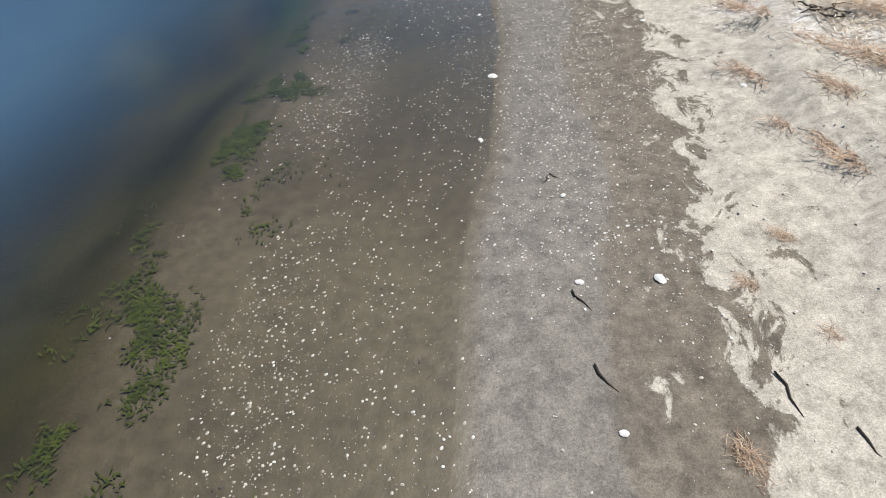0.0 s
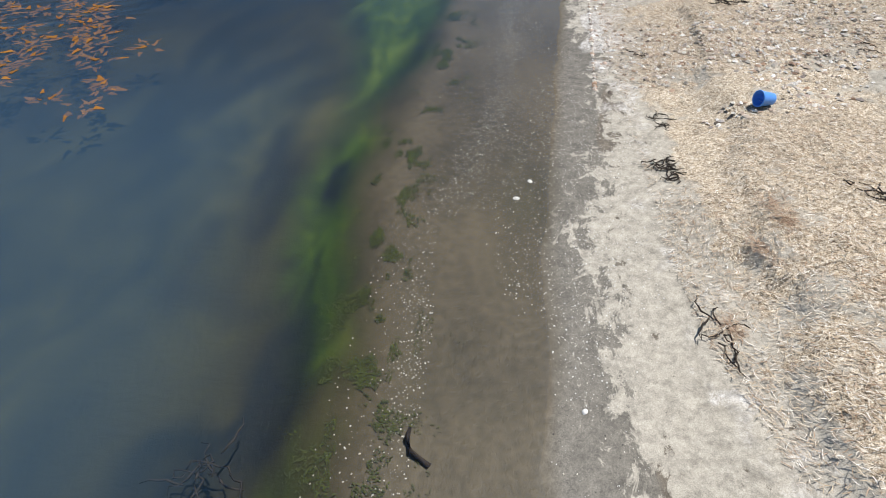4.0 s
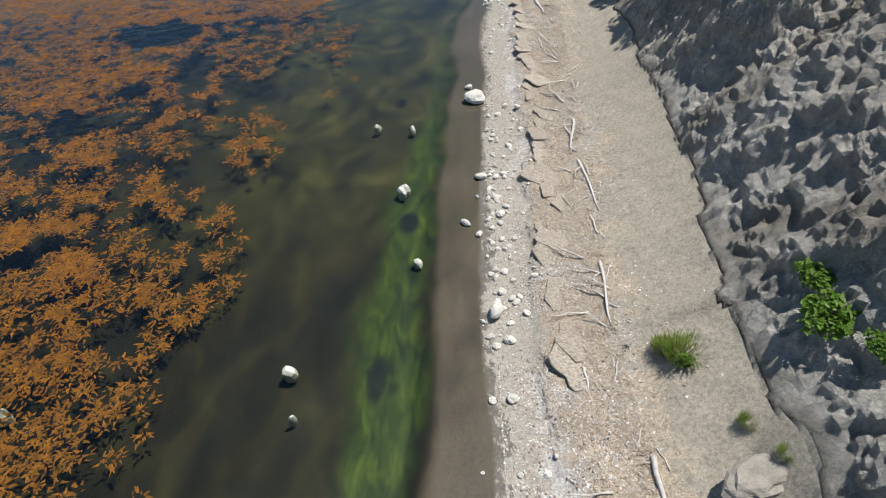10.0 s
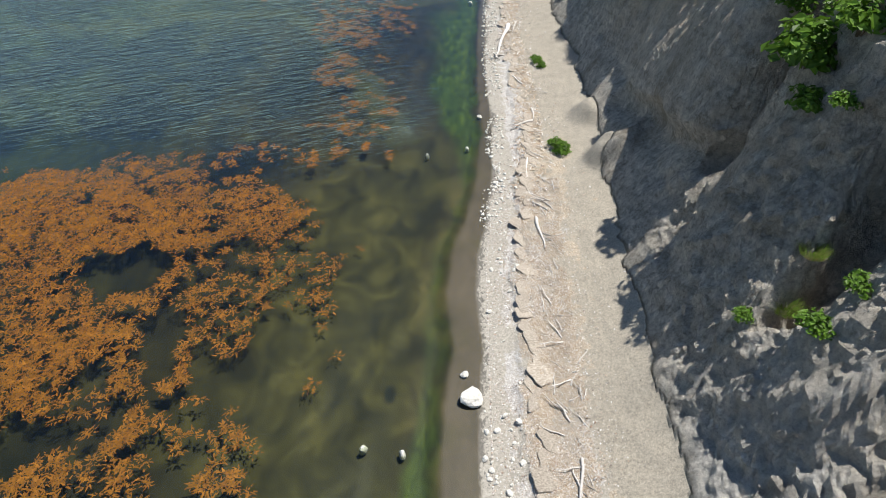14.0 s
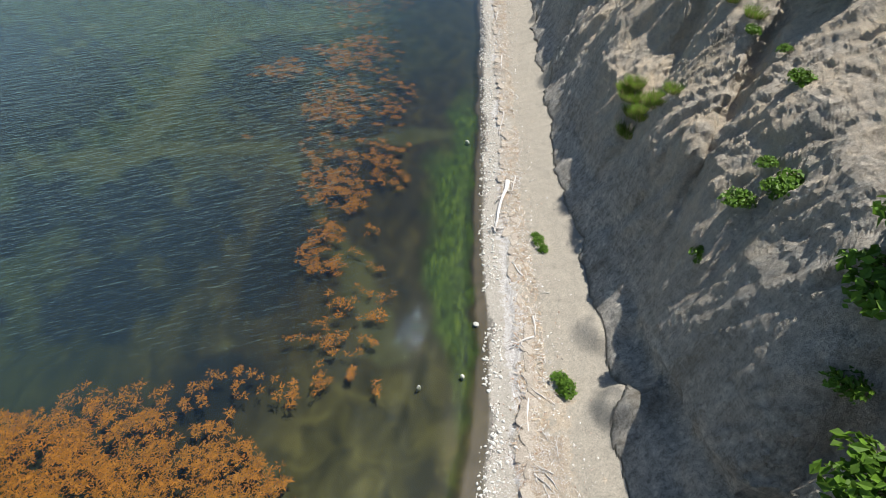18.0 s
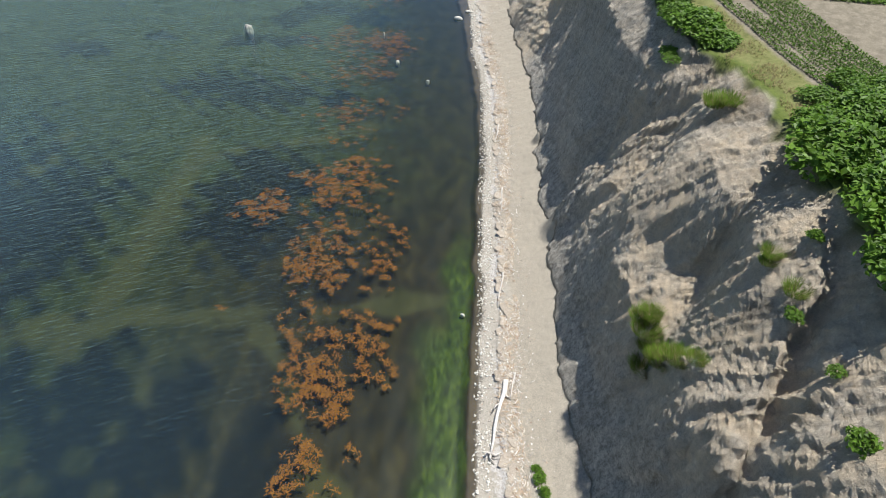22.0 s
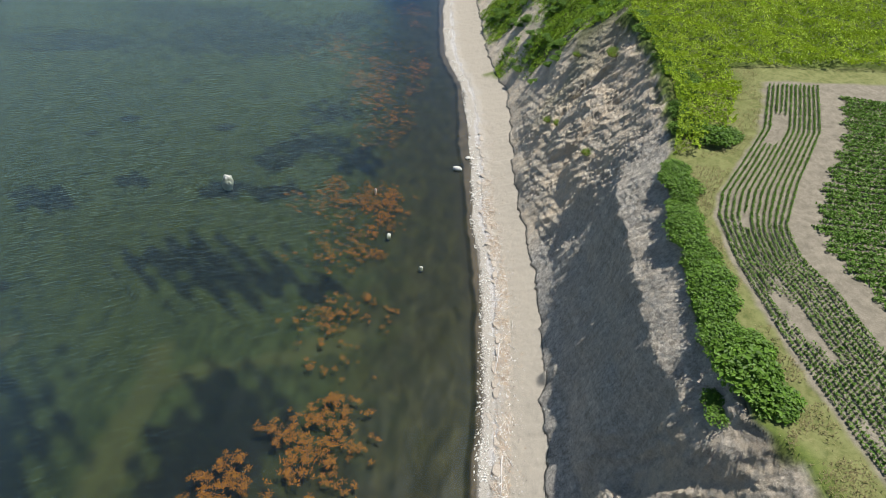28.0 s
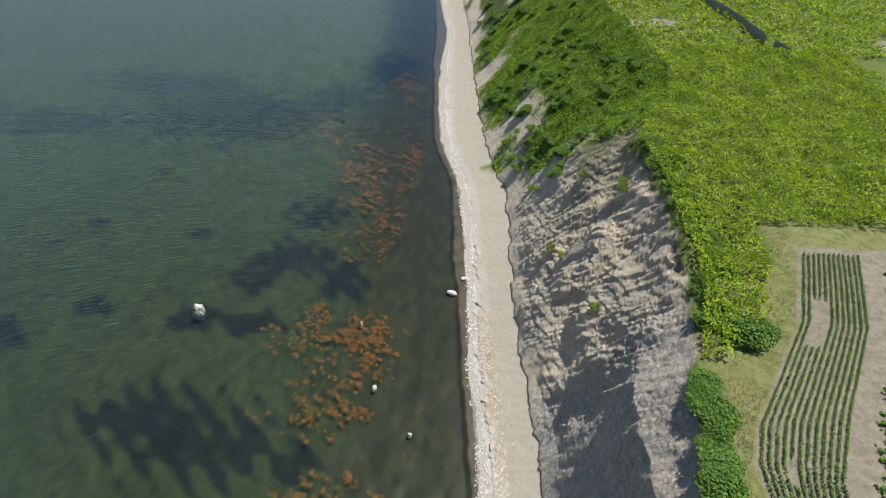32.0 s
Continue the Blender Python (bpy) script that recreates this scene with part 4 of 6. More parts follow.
def crown_mesh(seed, leaves, size, blobs=7, spread=0.6, height=0.8, aspect=0.62):
    """Leaves over a cluster of uneven domes, about 1 m in radius."""
    r = rng_of(seed)
    bl = [(0, 0, height * 0.35, 0.62)] + [(spread * math.cos(a) * r.uniform(0.5, 1.1), spread * math.sin(a) * r.uniform(0.5, 1.1), height * r.uniform(0.1, 0.5), r.uniform(0.28, 0.5))
                                         for a in np.linspace(0, 6.28, blobs, endpoint=False) + r.uniform(0, 1)]
    bl = np.array(bl)
    w = bl[:, 3] ** 2
    pick = r.choice(len(bl), leaves, p=w / w.sum())
    d = r.normal(size=(leaves, 3))
    d /= np.linalg.norm(d, axis=1, keepdims=True)
    d[:, 2] = np.abs(d[:, 2]) * 0.9 + 0.06 * r.normal(size=leaves)
    rad = bl[pick, 3] * (1.0 - 0.35 * r.random(leaves) ** 2 + 0.10 * r.normal(size=leaves))
    P = bl[pick, :3] + d * rad[:, None] * np.array([1, 1, 0.95])
    P[:, 2] = np.maximum(P[:, 2], 0.03)
    N = d * 0.8 + np.array([0, 0, 0.75]) + 0.5 * r.normal(size=(leaves, 3))
    V, F = leaf_quads(P, N, size * r.uniform(0.6, 1.3, leaves), aspect, r)
    return mesh_of("crown", V, F)


def stems_mesh(seed, count, height, spread, radius):
    r = rng_of(seed)
    bm = bmesh.new()
    for _ in range(count):
        a, s = r.uniform(0, 6.28), r.uniform(0.2, 1) * spread
        me = tube([(0.06 * math.cos(a), 0.06 * math.sin(a), -0.1), (s * 0.45 * math.cos(a), s * 0.45 * math.sin(a), height * 0.5), (s * math.cos(a), s * math.sin(a), height)], [radius, radius * 0.7, radius * 0.3], 5, 0.1, int(r.integers(1e6)))
        bm.from_mesh(me)
        bpy.data.meshes.remove(me)
    me = bpy.data.meshes.new("stems")
    bm.to_mesh(me)
    bm.free()
    return me


def tuft_mesh(seed, blades, height, spread, width=0.05):
    r = rng_of(seed)
    a = r.uniform(0, 6.2832, blades)
    q = np.sqrt(r.random(blades)) * spread
    base = np.stack([np.cos(a) * q, np.sin(a) * q, np.zeros(blades)], 1)
    a2 = a + r.normal(size=blades) * 0.8
    L = height * r.uniform(0.55, 1.25, blades)
    V, F = strips(base, np.stack([np.cos(a2), np.sin(a2)], 1), L * 0.75, np.full(blades, width), 1.35, r, 3, 0.3)
    return mesh_of("blades", V, F)


def upright(x, y, scale=1.0, turn=0.0, dz=0.0, squash=1.0):
    return Matrix.LocRotScale((x, y, z1(x, y) + dz), Euler((0, 0, turn)), (scale, scale, scale * squash))


R = random.Random(7)

# ---- kelp mats floating off the shore ----
KELP = [(-27, 53, 11, 8.5, 1.0), (-20, 59.3, 10, 3.4, .95), (-11, 53, 6, 8, .50), (-16, 47.5, 4, 4, .55), (-14, 42.5, 2.6, 2.1, .72), (-8.6, 42.4, 1.1, 2.1, .72), (-15.5, 39.4, 4, 3, .66), (-11.2, 37.5, 2.6, 3, .58),
        (-12, 34.5, 5, 4, .52), (-22, 40, 7, 6, .62), (-20, 32, 8, 7, .62), (-11, 26, 3.4, 5.5, .86), (-18, 24, 6, 6, .62), (-8.8, 20.5, 2.4, 3.4, .80), (-7.3, 15.5, 2.2, 2.6, .50), (-12.5, 33, 4.2, 6, .70),
        (-18, 63.8, 6, 1.2, .62), (-8, 69.5, 2.4, 4.5, .50), (-5.3, 72, 1.4, 6, .40), (-7.2, 66.5, 3, 3, .50), (-12, 65, 4, 1.6, .5), (-9.6, 77.5, 1.8, 3.6, .62), (-6.8, 79, 1.3, 3.5, .5), (-8.7, 83.3, 1.7, 4.2, .58),
        (-11.4, 86, 2.2, 3.2, .6), (-10.6, 90.3, 3.4, 2.1, .62), (-5.6, 89, 1.6, 5, .40), (-13, 92.8, 8.5, 0.9, .42), (-12.4, 101, 3.2, 6.3, .68), (-12.5, 113, 5.4, 6, .62), (-19, 108, 4.6, 3.4, .46), (-14, 123, 6, 5, .40), (-7, 100, 2.5, 8, .36),
        (-16, 154, 9, 5.5, .55), (-10.5, 151, 3.4, 6, .66), (-16, 142, 8, 5, .46), (-13.5, 129.5, 7, 4, .42), (-14, 180, 5, 11, .46), (-17, 197, 8, 12, .48), (-28, 214, 12, 10, .42), (-10, 208, 4, 8, .42), (-15, 240, 8, 12, .34)]


def kelp_mesh(seed, want):
    r = rng_of(seed)
    bases, dirs, lens, wids = [], [], [], []
    for cx, cy, rx, ry, dens in KELP:
        n = int(rx * ry * 3.14 * want * (1.8 if dens > 0.9 else 1))
        t, q = r.uniform(0, 6.2832, n), np.sqrt(r.random(n)) * 1.15
        x, y = cx + np.cos(t) * q * rx, cy + np.sin(t) * q * ry
        along_x, along_y = 0.8 * x - 0.6 * y, 0.6 * x + 0.8 * y
        near = 0.5 + 0.26 * fbm(x * 0.28, y * 0.24, 120, 3) + 0.42 * fbm(x * 1.15, y * 1.0, 123, 3)
        far = 0.5 + 0.25 * fbm(x * 0.3, y * 0.22, 124, 2) + 0.46 * fbm(along_x * 0.6, along_y * 2.0, 121, 4)
        fine = np.where(y > 75, far, near)
        keep = fine + 0.06 * r.random(n) < dens * (1.2 - 0.5 * q ** 2) + np.where(y > 118, -0.02, np.where(y > 75, 0.04, 0.02))
        keep &= (((x + 17.3) / 2.5) ** 2 + ((y - 54.0) / 1.9) ** 2 > 1 + 0.6 * fbm(x * 0.6, y * 0.6, 122, 3)) & (x < along(SHELF_EDGE, y) - 2.5) & (y < 400)
        x, y = x[keep], y[keep]
        turn = r.uniform(0, 6.2832, len(x))
        for k in range(14):
            a = turn + r.normal(size=len(x)) * 1.3 + (k % 3) * 2.1
            big = r.uniform(0.6, 1.4, len(x)) * np.where(y > 118, 1.0, np.where(y > 75, 1.25, 1.1))
            off = r.uniform(0, 0.26, len(x))
            depth = np.where(y > 118, -0.45, np.where(y > 75, -0.07, -0.03))
            bases.append(np.stack([x + np.cos(a) * off, y + np.sin(a) * off, depth + 0.035 * r.random(len(x))], 1))
            dirs.append(np.stack([np.cos(a), np.sin(a)], 1))
            lens.append(np.where(y < 34, 0.12, 0.15) * big)
            wids.append(np.where(y < 34, 0.055, 0.060) * big * r.uniform(0.7, 1.3, len(x)))
    V, F = strips(np.concatenate(bases), np.concatenate(dirs), np.concatenate(lens), np.concatenate(wids), 0.02, r, 2, 0.9)
    return mesh_of("kelp", V, F)


tagged(part("floating_kelp", kelp_mesh(11, 6.0), M_KELP), "orange-brown kelp floating in ragged mats on the sea", "seaweed", kind="stuff")


def algae_mesh(seed):
    """Soft green weed in patches along the edge of the shelf."""
    r = rng_of(seed)
    n = 110000
    y = r.uniform(-0.5, 20, n)
    x = along(SHELF_EDGE, y) + r.normal(size=n) * 0.22 - 0.08
    keep = fbm(x * 5.5, y * 4.0, 130, 4) + 0.35 * r.random(n) > 0.60
    x, y = x[keep], y[keep]
    ex = r.normal(size=1200) * 0.1
    x = np.concatenate([x, 1.2 + ex * 0.9 + r.normal(size=1200) * 0.06])
    y = np.concatenate([y, 19.2 - ex * 3.2 + r.normal(size=1200) * 0.1])
    a = r.uniform(0, 6.2832, len(x))
    base = np.stack([x, y, zg(x, y) + 0.012], 1)
    V, F = strips(base, np.stack([np.cos(a), np.sin(a)], 1), r.uniform(0.010, 0.032, len(x)), r.uniform(0.004, 0.010, len(x)), 0.05, r, 2, 0.9)
    return mesh_of("algae", V, F)


M_ALGAE = simple("green_weed", (0.020, 0.026, 0.003), (0.066, 0.080, 0.008), 6, 0.5, 0.2, 0.01, 0.4, island=True)
tagged(part("green_algae", algae_mesh(12), M_ALGAE), "soft green algae on the edge of the sandy shelf", "algae", kind="stuff")

# ---- stones ----
STONES = [stone_mesh(i + 1, (0.62, 0.8, 0.55, 0.7, 0.9)[i % 5], 2 if i else 3) for i in range(6)]
for me in STONES:
    me.materials.append(M_ROCK)
    me.polygons.foreach_set("use_smooth", np.zeros(len(me.polygons), bool))
BOULDERS = [(0.2, 19.6, .25), (-4.7, 20.8, .29), (-8.0, 21.0, .16), (-4.4, 31.0, .22), (-4.0, 29.5, .11), (-1.0, 35.5, .18), (-1.8, 39.6, .22), (0.6, 37.5, .19),
            (1.1, 36.9, .14), (1.0, 46.5, .46), (1.6, 33.2, .36), (1.2, 40.3, .22), (1.9, 37.9, .16), (-12.2, 29.5, .28), (-1.8, 44.0, .18), (0.7, 47.8, .18),
            (-1.9, 39.4, .28), (-3.4, 44.2, .17), (1.8, 70.5, .19), (-1.8, 65.4, .17), (1.3, 93.4, .22), (0.9, 66.3, .14), (-0.2, 163.5, .75), (-9.3, 145.1, .4),
            (-36.1, 156.9, .8), (-12.7, 156.1, .3), (1.4, 166.9, .4), (-4.3, 138.7, .28)]
for i, (x, y, q) in enumerate(BOULDERS):
    z = z1(x, y)
    flat = (0.62, 0.8, 0.55, 0.7, 0.9, 0.62)[i % 6]
    top, low = max(z + 1.1 * q, 0.55 * q), z - 0.12 * q
    ob = new("boulder", STONES[i % 6])
    ob.matrix_basis = Matrix.LocRotScale((x, y, (top + low) / 2), Euler((0, 0, i * 1.7)), (q * 1.1, q * 1.1, (top - low) / 2 / flat))
    tagged(ob, "chalk-white rock standing in shallow clear water" if z < 0.02 else "chalk-white rock lying on wet beach sand", "rock", "white shore rocks")
for i in range(150):
    y = 26 + 36 * R.random() ** 1.1
    x = float(along(WATER_EDGE, y)) + R.gauss(0.75, 0.5) + (0.5 if y > 33 else 0)
    q = 0.035 + 0.14 * R.random() ** 3
    ob = new("cobble", STONES[R.randrange(6)])
    ob.matrix_basis = Matrix.LocRotScale((x, y, z1(x, y) + 0.25 * q), Euler((R.uniform(-.3, .3), R.uniform(-.3, .3), R.uniform(0, 6))), (q, q, q * 0.9))
    tagged(ob, "small white cobble lying on the upper wet sand", "stone", "white cobbles")


for i in range(70):
    y = R.uniform(32, 46)
    x = float(along(WATER_EDGE, y)) + abs(R.gauss(0, 0.45)) + 0.15
    q = R.uniform(0.06, 0.17)
    ob = new("cobble", STONES[R.randrange(6)])
    ob.matrix_basis = Matrix.LocRotScale((x, y, z1(x, y) + 0.25 * q), Euler((R.uniform(-.3, .3), R.uniform(-.3, .3), R.uniform(0, 6))), (q, q, q * 0.9))
    tagged(ob, "white cobble in a cluster above the waterline", "stone", "white cobbles")


def scatter_stones(seed, n, y0, y1, low, high, lo, hi, beds):
    r = rng_of(seed)
    y = r.uniform(y0, y1, n)
    x = along(WATER_EDGE, y) + r.uniform(lo, hi, n)
    keep = fbm(x * 0.6, y * 0.25, seed, 3) > beds
    x, y = x[keep], y[keep]
    n = len(x)
    base = stone_mesh(seed, 0.7, 1)
    co = np.zeros(len(base.vertices) * 3, np.float32)
    base.vertices.foreach_get("co", co)
    co = co.reshape(-1, 3)
    tri = np.array([tuple(p.vertices) for p in base.polygons])
    q = low + (high - low) * r.random(n) ** 2.5
    a = r.uniform(0, 6.2832, n)
    ca, sa = np.cos(a)[:, None], np.sin(a)[:, None]
    V = np.stack([co[:, 0] * ca - co[:, 1] * sa, co[:, 0] * sa + co[:, 1] * ca, np.broadcast_to(co[:, 2], (n, len(co)))], 2) * q[:, None, None]
    V += np.stack([x, y, zg(x, y) + 0.2 * q], 1)[:, None, :]
    F = (tri[None] + (np.arange(n) * len(co))[:, None, None]).reshape(-1, 3)
    return mesh_of("stones", V.reshape(-1, 3), F)


tagged(part("shingle", scatter_stones(5, 2600, 58, 150, 0.04, 0.17, -0.25, 1.1, -0.35), M_ROCK), "pale shingle along the water's edge", "shingle", kind="stuff")
tagged(part("far_shingle", scatter_stones(6, 900, 150, 230, 0.07, 0.25, -0.1, 1.6, -0.2), M_ROCK), "pale shingle on the far beach", "shingle", kind="stuff")
tagged(part("rubble", scatter_stones(9, 1100, 26, 62, 0.012, 0.05, 0.2, 2.6, -0.1), M_ROCK), "small white chips of stone on the beach", "rubble", kind="stuff")
slab = stone_mesh(14, 0.5, 3, 0.35)
ob = part("fallen_slab", slab, simple("grey_mudstone", (0.22, 0.20, 0.17), (0.42, 0.38, 0.32), 3, 0.9, 0.8, 0.05))
ob.matrix_basis = Matrix.LocRotScale((7.05, 27.3, z1(7.05, 27.3) + 0.05), Euler((0.05, -0.12, 0.4)), (0.95, 0.9, 0.5))
tagged(ob, "fallen grey mudstone block half sunk in beach sand", "rock")

# ---- shells ----


def shells_mesh(seed, n, near):
    """Small open shells: low cones with a lip."""
    r = rng_of(seed)
    y = r.uniform(-0.5, 21, n) if near else r.uniform(0, 30, n)
    pick = r.random(n)
    # second share: a line along the shelf, standing in for swash foam and sparkle
    s = np.where(pick < 0.33, r.normal(0.5, 0.3, n), np.where(pick < 0.55, r.normal(-0.88, 0.15, n) - 0.22 * r.random(n) ** 2 * (1 - smooth(8, 11, y)) + 0.12 * np.sin(y * 0.9), np.where(pick < 0.68, r.normal(-0.4, 0.3, n), r.uniform(-1.6, 3.6, n))))
    x = along(WATER_EDGE, y) + s
    keep = fbm(x * 1.1, y * 0.5, 140 + seed, 3) + 0.5 * r.random(n) > 0.12
    x, y = x[keep], y[keep]
    n = len(x)
    q = 0.0017 + 0.0075 * r.random(n) ** 4
    k = 6
    a = np.arange(k) * 6.2832 / k
    tilt = r.uniform(0, 6.2832, n)
    ring = np.stack([np.cos(a), 0.75 * np.sin(a), np.zeros(k)], 1)
    co = np.concatenate([ring, [[0.25, 0, 0.55]]], 0)
    ct, st = np.cos(tilt)[:, None], np.sin(tilt)[:, None]
    V = np.stack([co[:, 0] * ct - co[:, 1] * st, co[:, 0] * st + co[:, 1] * ct, np.broadcast_to(co[:, 2], (n, k + 1)) + 0.3 * co[:, 0] * ct], 2) * q[:, None, None]
    V += np.stack([x, y, zg(x, y) + 0.002], 1)[:, None, :]
    F = (np.array([[i, (i + 1) % k, k] for i in range(k)])[None] + (np.arange(n) * (k + 1))[:, None, None]).reshape(-1, 3)
    return mesh_of("shells", V.reshape(-1, 3), F)


tagged(part("shell_litter", shells_mesh(1, 90000, True), M_SHELL), "small bleached shells on sand, some standing in for swash foam", "shells", kind="stuff")


def chips_mesh(seed, n, y0, y1, low, high):
    """Flat broken chips of stone and wood over the upper beach."""
    r = rng_of(seed)
    y = r.uniform(y0, y1, n)
    xw, xf = along(WATER_EDGE, y), along(CLIFF_FOOT, y)
    x = xw + (xf - xw) * np.clip(r.normal(0.36, 0.17, n), 0.06, 0.95)
    keep = fbm(x * 0.7, y * 0.5, seed, 3) + 0.5 * r.random(n) > 0.05
    x, y = x[keep], y[keep]
    n = len(x)
    q = low + (high - low) * r.random(n) ** 3
    a = np.arange(5) * 1.2566
    co = np.concatenate([np.stack([np.cos(a), 0.65 * np.sin(a), 0 * a], 1), [[0.1, 0.1, 0.45]]], 0)
    ta = r.uniform(0, 6.2832, n)
    ct, st = np.cos(ta)[:, None], np.sin(ta)[:, None]
    V = np.stack([co[:, 0] * ct - co[:, 1] * st, co[:, 0] * st + co[:, 1] * ct, np.broadcast_to(co[:, 2], (n, 6))], 2) * q[:, None, None]
    V += np.stack([x, y, zg(x, y) + 0.004], 1)[:, None, :]
    F = (np.array([[i, (i + 1) % 5, 5] for i in range(5)])[None] + (np.arange(n) * 6)[:, None, None]).reshape(-1, 3)
    return mesh_of("chips", V.reshape(-1, 3), F)


M_CHIP = palette("broken_chips", [(0.80, 0.79, 0.76), (0.22, 0.13, 0.08), (0.70, 0.67, 0.60), (0.10, 0.08, 0.065), (0.55, 0.50, 0.44), (0.36, 0.23, 0.15), (0.82, 0.81, 0.79), (0.16, 0.12, 0.10)])
tagged(part("stone_chips", chips_mesh(7, 78000, 14, 62, 0.012, 0.055), M_CHIP), "pale and brown chips of stone, shell and wood", "chips", kind="stuff")
tagged(part("far_chips", chips_mesh(8, 16000, 60, 180, 0.02, 0.11), M_CHIP), "pale and brown chips along the far beach", "chips", kind="stuff")
M_PEBBLE = simple("dark_pebble", (0.03, 0.03, 0.03), (0.12, 0.11, 0.10), 20, 0.6, 0.2, 0.002, 0.4, island=True)
tagged(part("dark_chips", shells_mesh(2, 2600, True), M_PEBBLE), "dark pebbles and broken mussel shell on the sand", "pebbles", kind="stuff")


def shell_mesh(seed):
    bm = bmesh.new()
    k, rings = 14, 5
    prev = None
    for i in range(rings + 1):
        f = i / rings
        ring = []
        for j in range(k):
            a = 6.2832 * j / k
            rib = 1 + 0.05 * math.cos(a * 9) * f
            ring.append(bm.verts.new((f * rib * math.cos(a) + 0.3 * (1 - f), 0.78 * f * rib * math.sin(a), 0.5 * (1 - f * f) + 0.02 * math.sin(seed + a * 3))))
        if prev:
            for j in range(k):
                bm.faces.new((prev[j], prev[(j + 1) % k], ring[(j + 1) % k], ring[j]))
        prev = ring
    bmesh.ops.remove_doubles(bm, verts=bm.verts, dist=0.004)
    bmesh.ops.solidify(bm, geom=bm.faces[:], thickness=0.07)
    me = bpy.data.meshes.new("shell")
    bm.to_mesh(me)
    bm.free()
    me.materials.append(M_SHELL)
    return me


SHELLS = [shell_mesh(1), shell_mesh(2), shell_mesh(5)]
for i, (x, y, q) in enumerate([(0.62, 5.45, .035), (1.37, 3.35, .03), (1.0, 4.0, .018), (1.02, 3.35, .02), (0.55, 4.6, .02), (1.92, 7.6, .03), (0.45, 12.9, .035), (0.6, 13.2, .03),
                                (0.5, 6.6, .02), (1.2, 8.4, .022), (1.65, 9.4, .03), (0.9, 10.4, .025), (1.8, 6.2, .02), (2.2, 5.0, .025), (0.2, 8.9, .022), (1.1, 2.6, .018)]):
    ob = new("shell", SHELLS[i % 3])
    ob.matrix_basis = Matrix.LocRotScale((x, y, z1(x, y) + 0.002), Euler((0.1 * (i % 3), 0, i * 2.1)), (q, q, q))
    tagged(ob, "bleached white clam shell lying open on sand", "shell", "large shells")

# ---- dried weed and straw ----


def straw_mesh(seed, n, y0, y1, length, width, spread):
    r = rng_of(seed)
    y = r.uniform(y0, y1, n)
    xw, xf = along(WATER_EDGE, y), along(CLIFF_FOOT, y)
    lo = np.where(y < 18, 2.65 - 0.85 * smooth(7, 12, y) + 0.45 * (1 - smooth(3, 7, y)), xw + 0.25 * (xf - xw))
    hi = np.where(y < 18, 7.0, xw + spread * (xf - xw))
    x = lo + (hi - lo) * r.random(n)
    keep = fbm(x * 0.9, y * 0.75, 150, 4) + 0.55 * r.random(n) > 0.0 + 0.25 * (1 - smooth(4, 8, y))
    x, y = x[keep], y[keep]
    n = len(x)
    flow = 2.5 * fbm(x * 0.4, y * 0.4, 152, 2)
    a = 1.57 + flow + r.normal(size=n) * 0.8
    base = np.stack([x, y, zg(x, y) + 0.006 + 0.03 * r.random(n) ** 2], 1)
    L = length * r.uniform(0.4, 1.5, n)
    V, F = strips(base, np.stack([np.cos(a), np.sin(a)], 1), L, width * r.uniform(0.5, 1.5, n), 0.10, r, 2, 0.7)
    return mesh_of("straw", V, F)


tagged(part("dried_weed", straw_mesh(21, 190000, 0.0, 21, 0.055, 0.0040, 0.7), M_STRAW), "straw-coloured dried eelgrass heaped on the upper beach", "dried seaweed", kind="stuff")
tagged(part("dried_weed_drift", straw_mesh(22, 170000, 18, 62, 0.06, 0.010, 0.60), M_STRAW), "straw-coloured dried weed along the drift line", "dried seaweed", kind="stuff")
tagged(part("dried_weed_far", straw_mesh(23, 11000, 60, 160, 0.35, 0.05, 0.5), M_STRAW), "thin dried weed along the far drift line", "dried seaweed", kind="stuff")

# near-black for weed, sticks, and cracks whose shade is drawn as strands
M_DARK = simple("dark_litter_and_crack_shade", (0.012, 0.010, 0.008), (0.05, 0.035, 0.025), 10, 0.7, 0.3, 0.01, 0.3)


def strand_mesh(seed, size, thick):
    r = rng_of(seed)
    p = np.array([0.0, 0.0, thick])
    a = r.uniform(0, 6.28)
    pts = [tuple(p)]
    for _k in range(5):
        a += r.normal() * 0.8
        p = p + np.array([math.cos(a), math.sin(a), 0]) * size * 0.16
        p[2] = abs(r.normal()) * thick * 1.2 + thick * 0.8
        pts.append(tuple(p))
    me = tube(pts, [thick * 0.7, thick, thick * 1.1, thick, thick * 0.8, thick * 0.4], 5, 0.2, seed)
    me.materials.append(M_DARK)
    return me


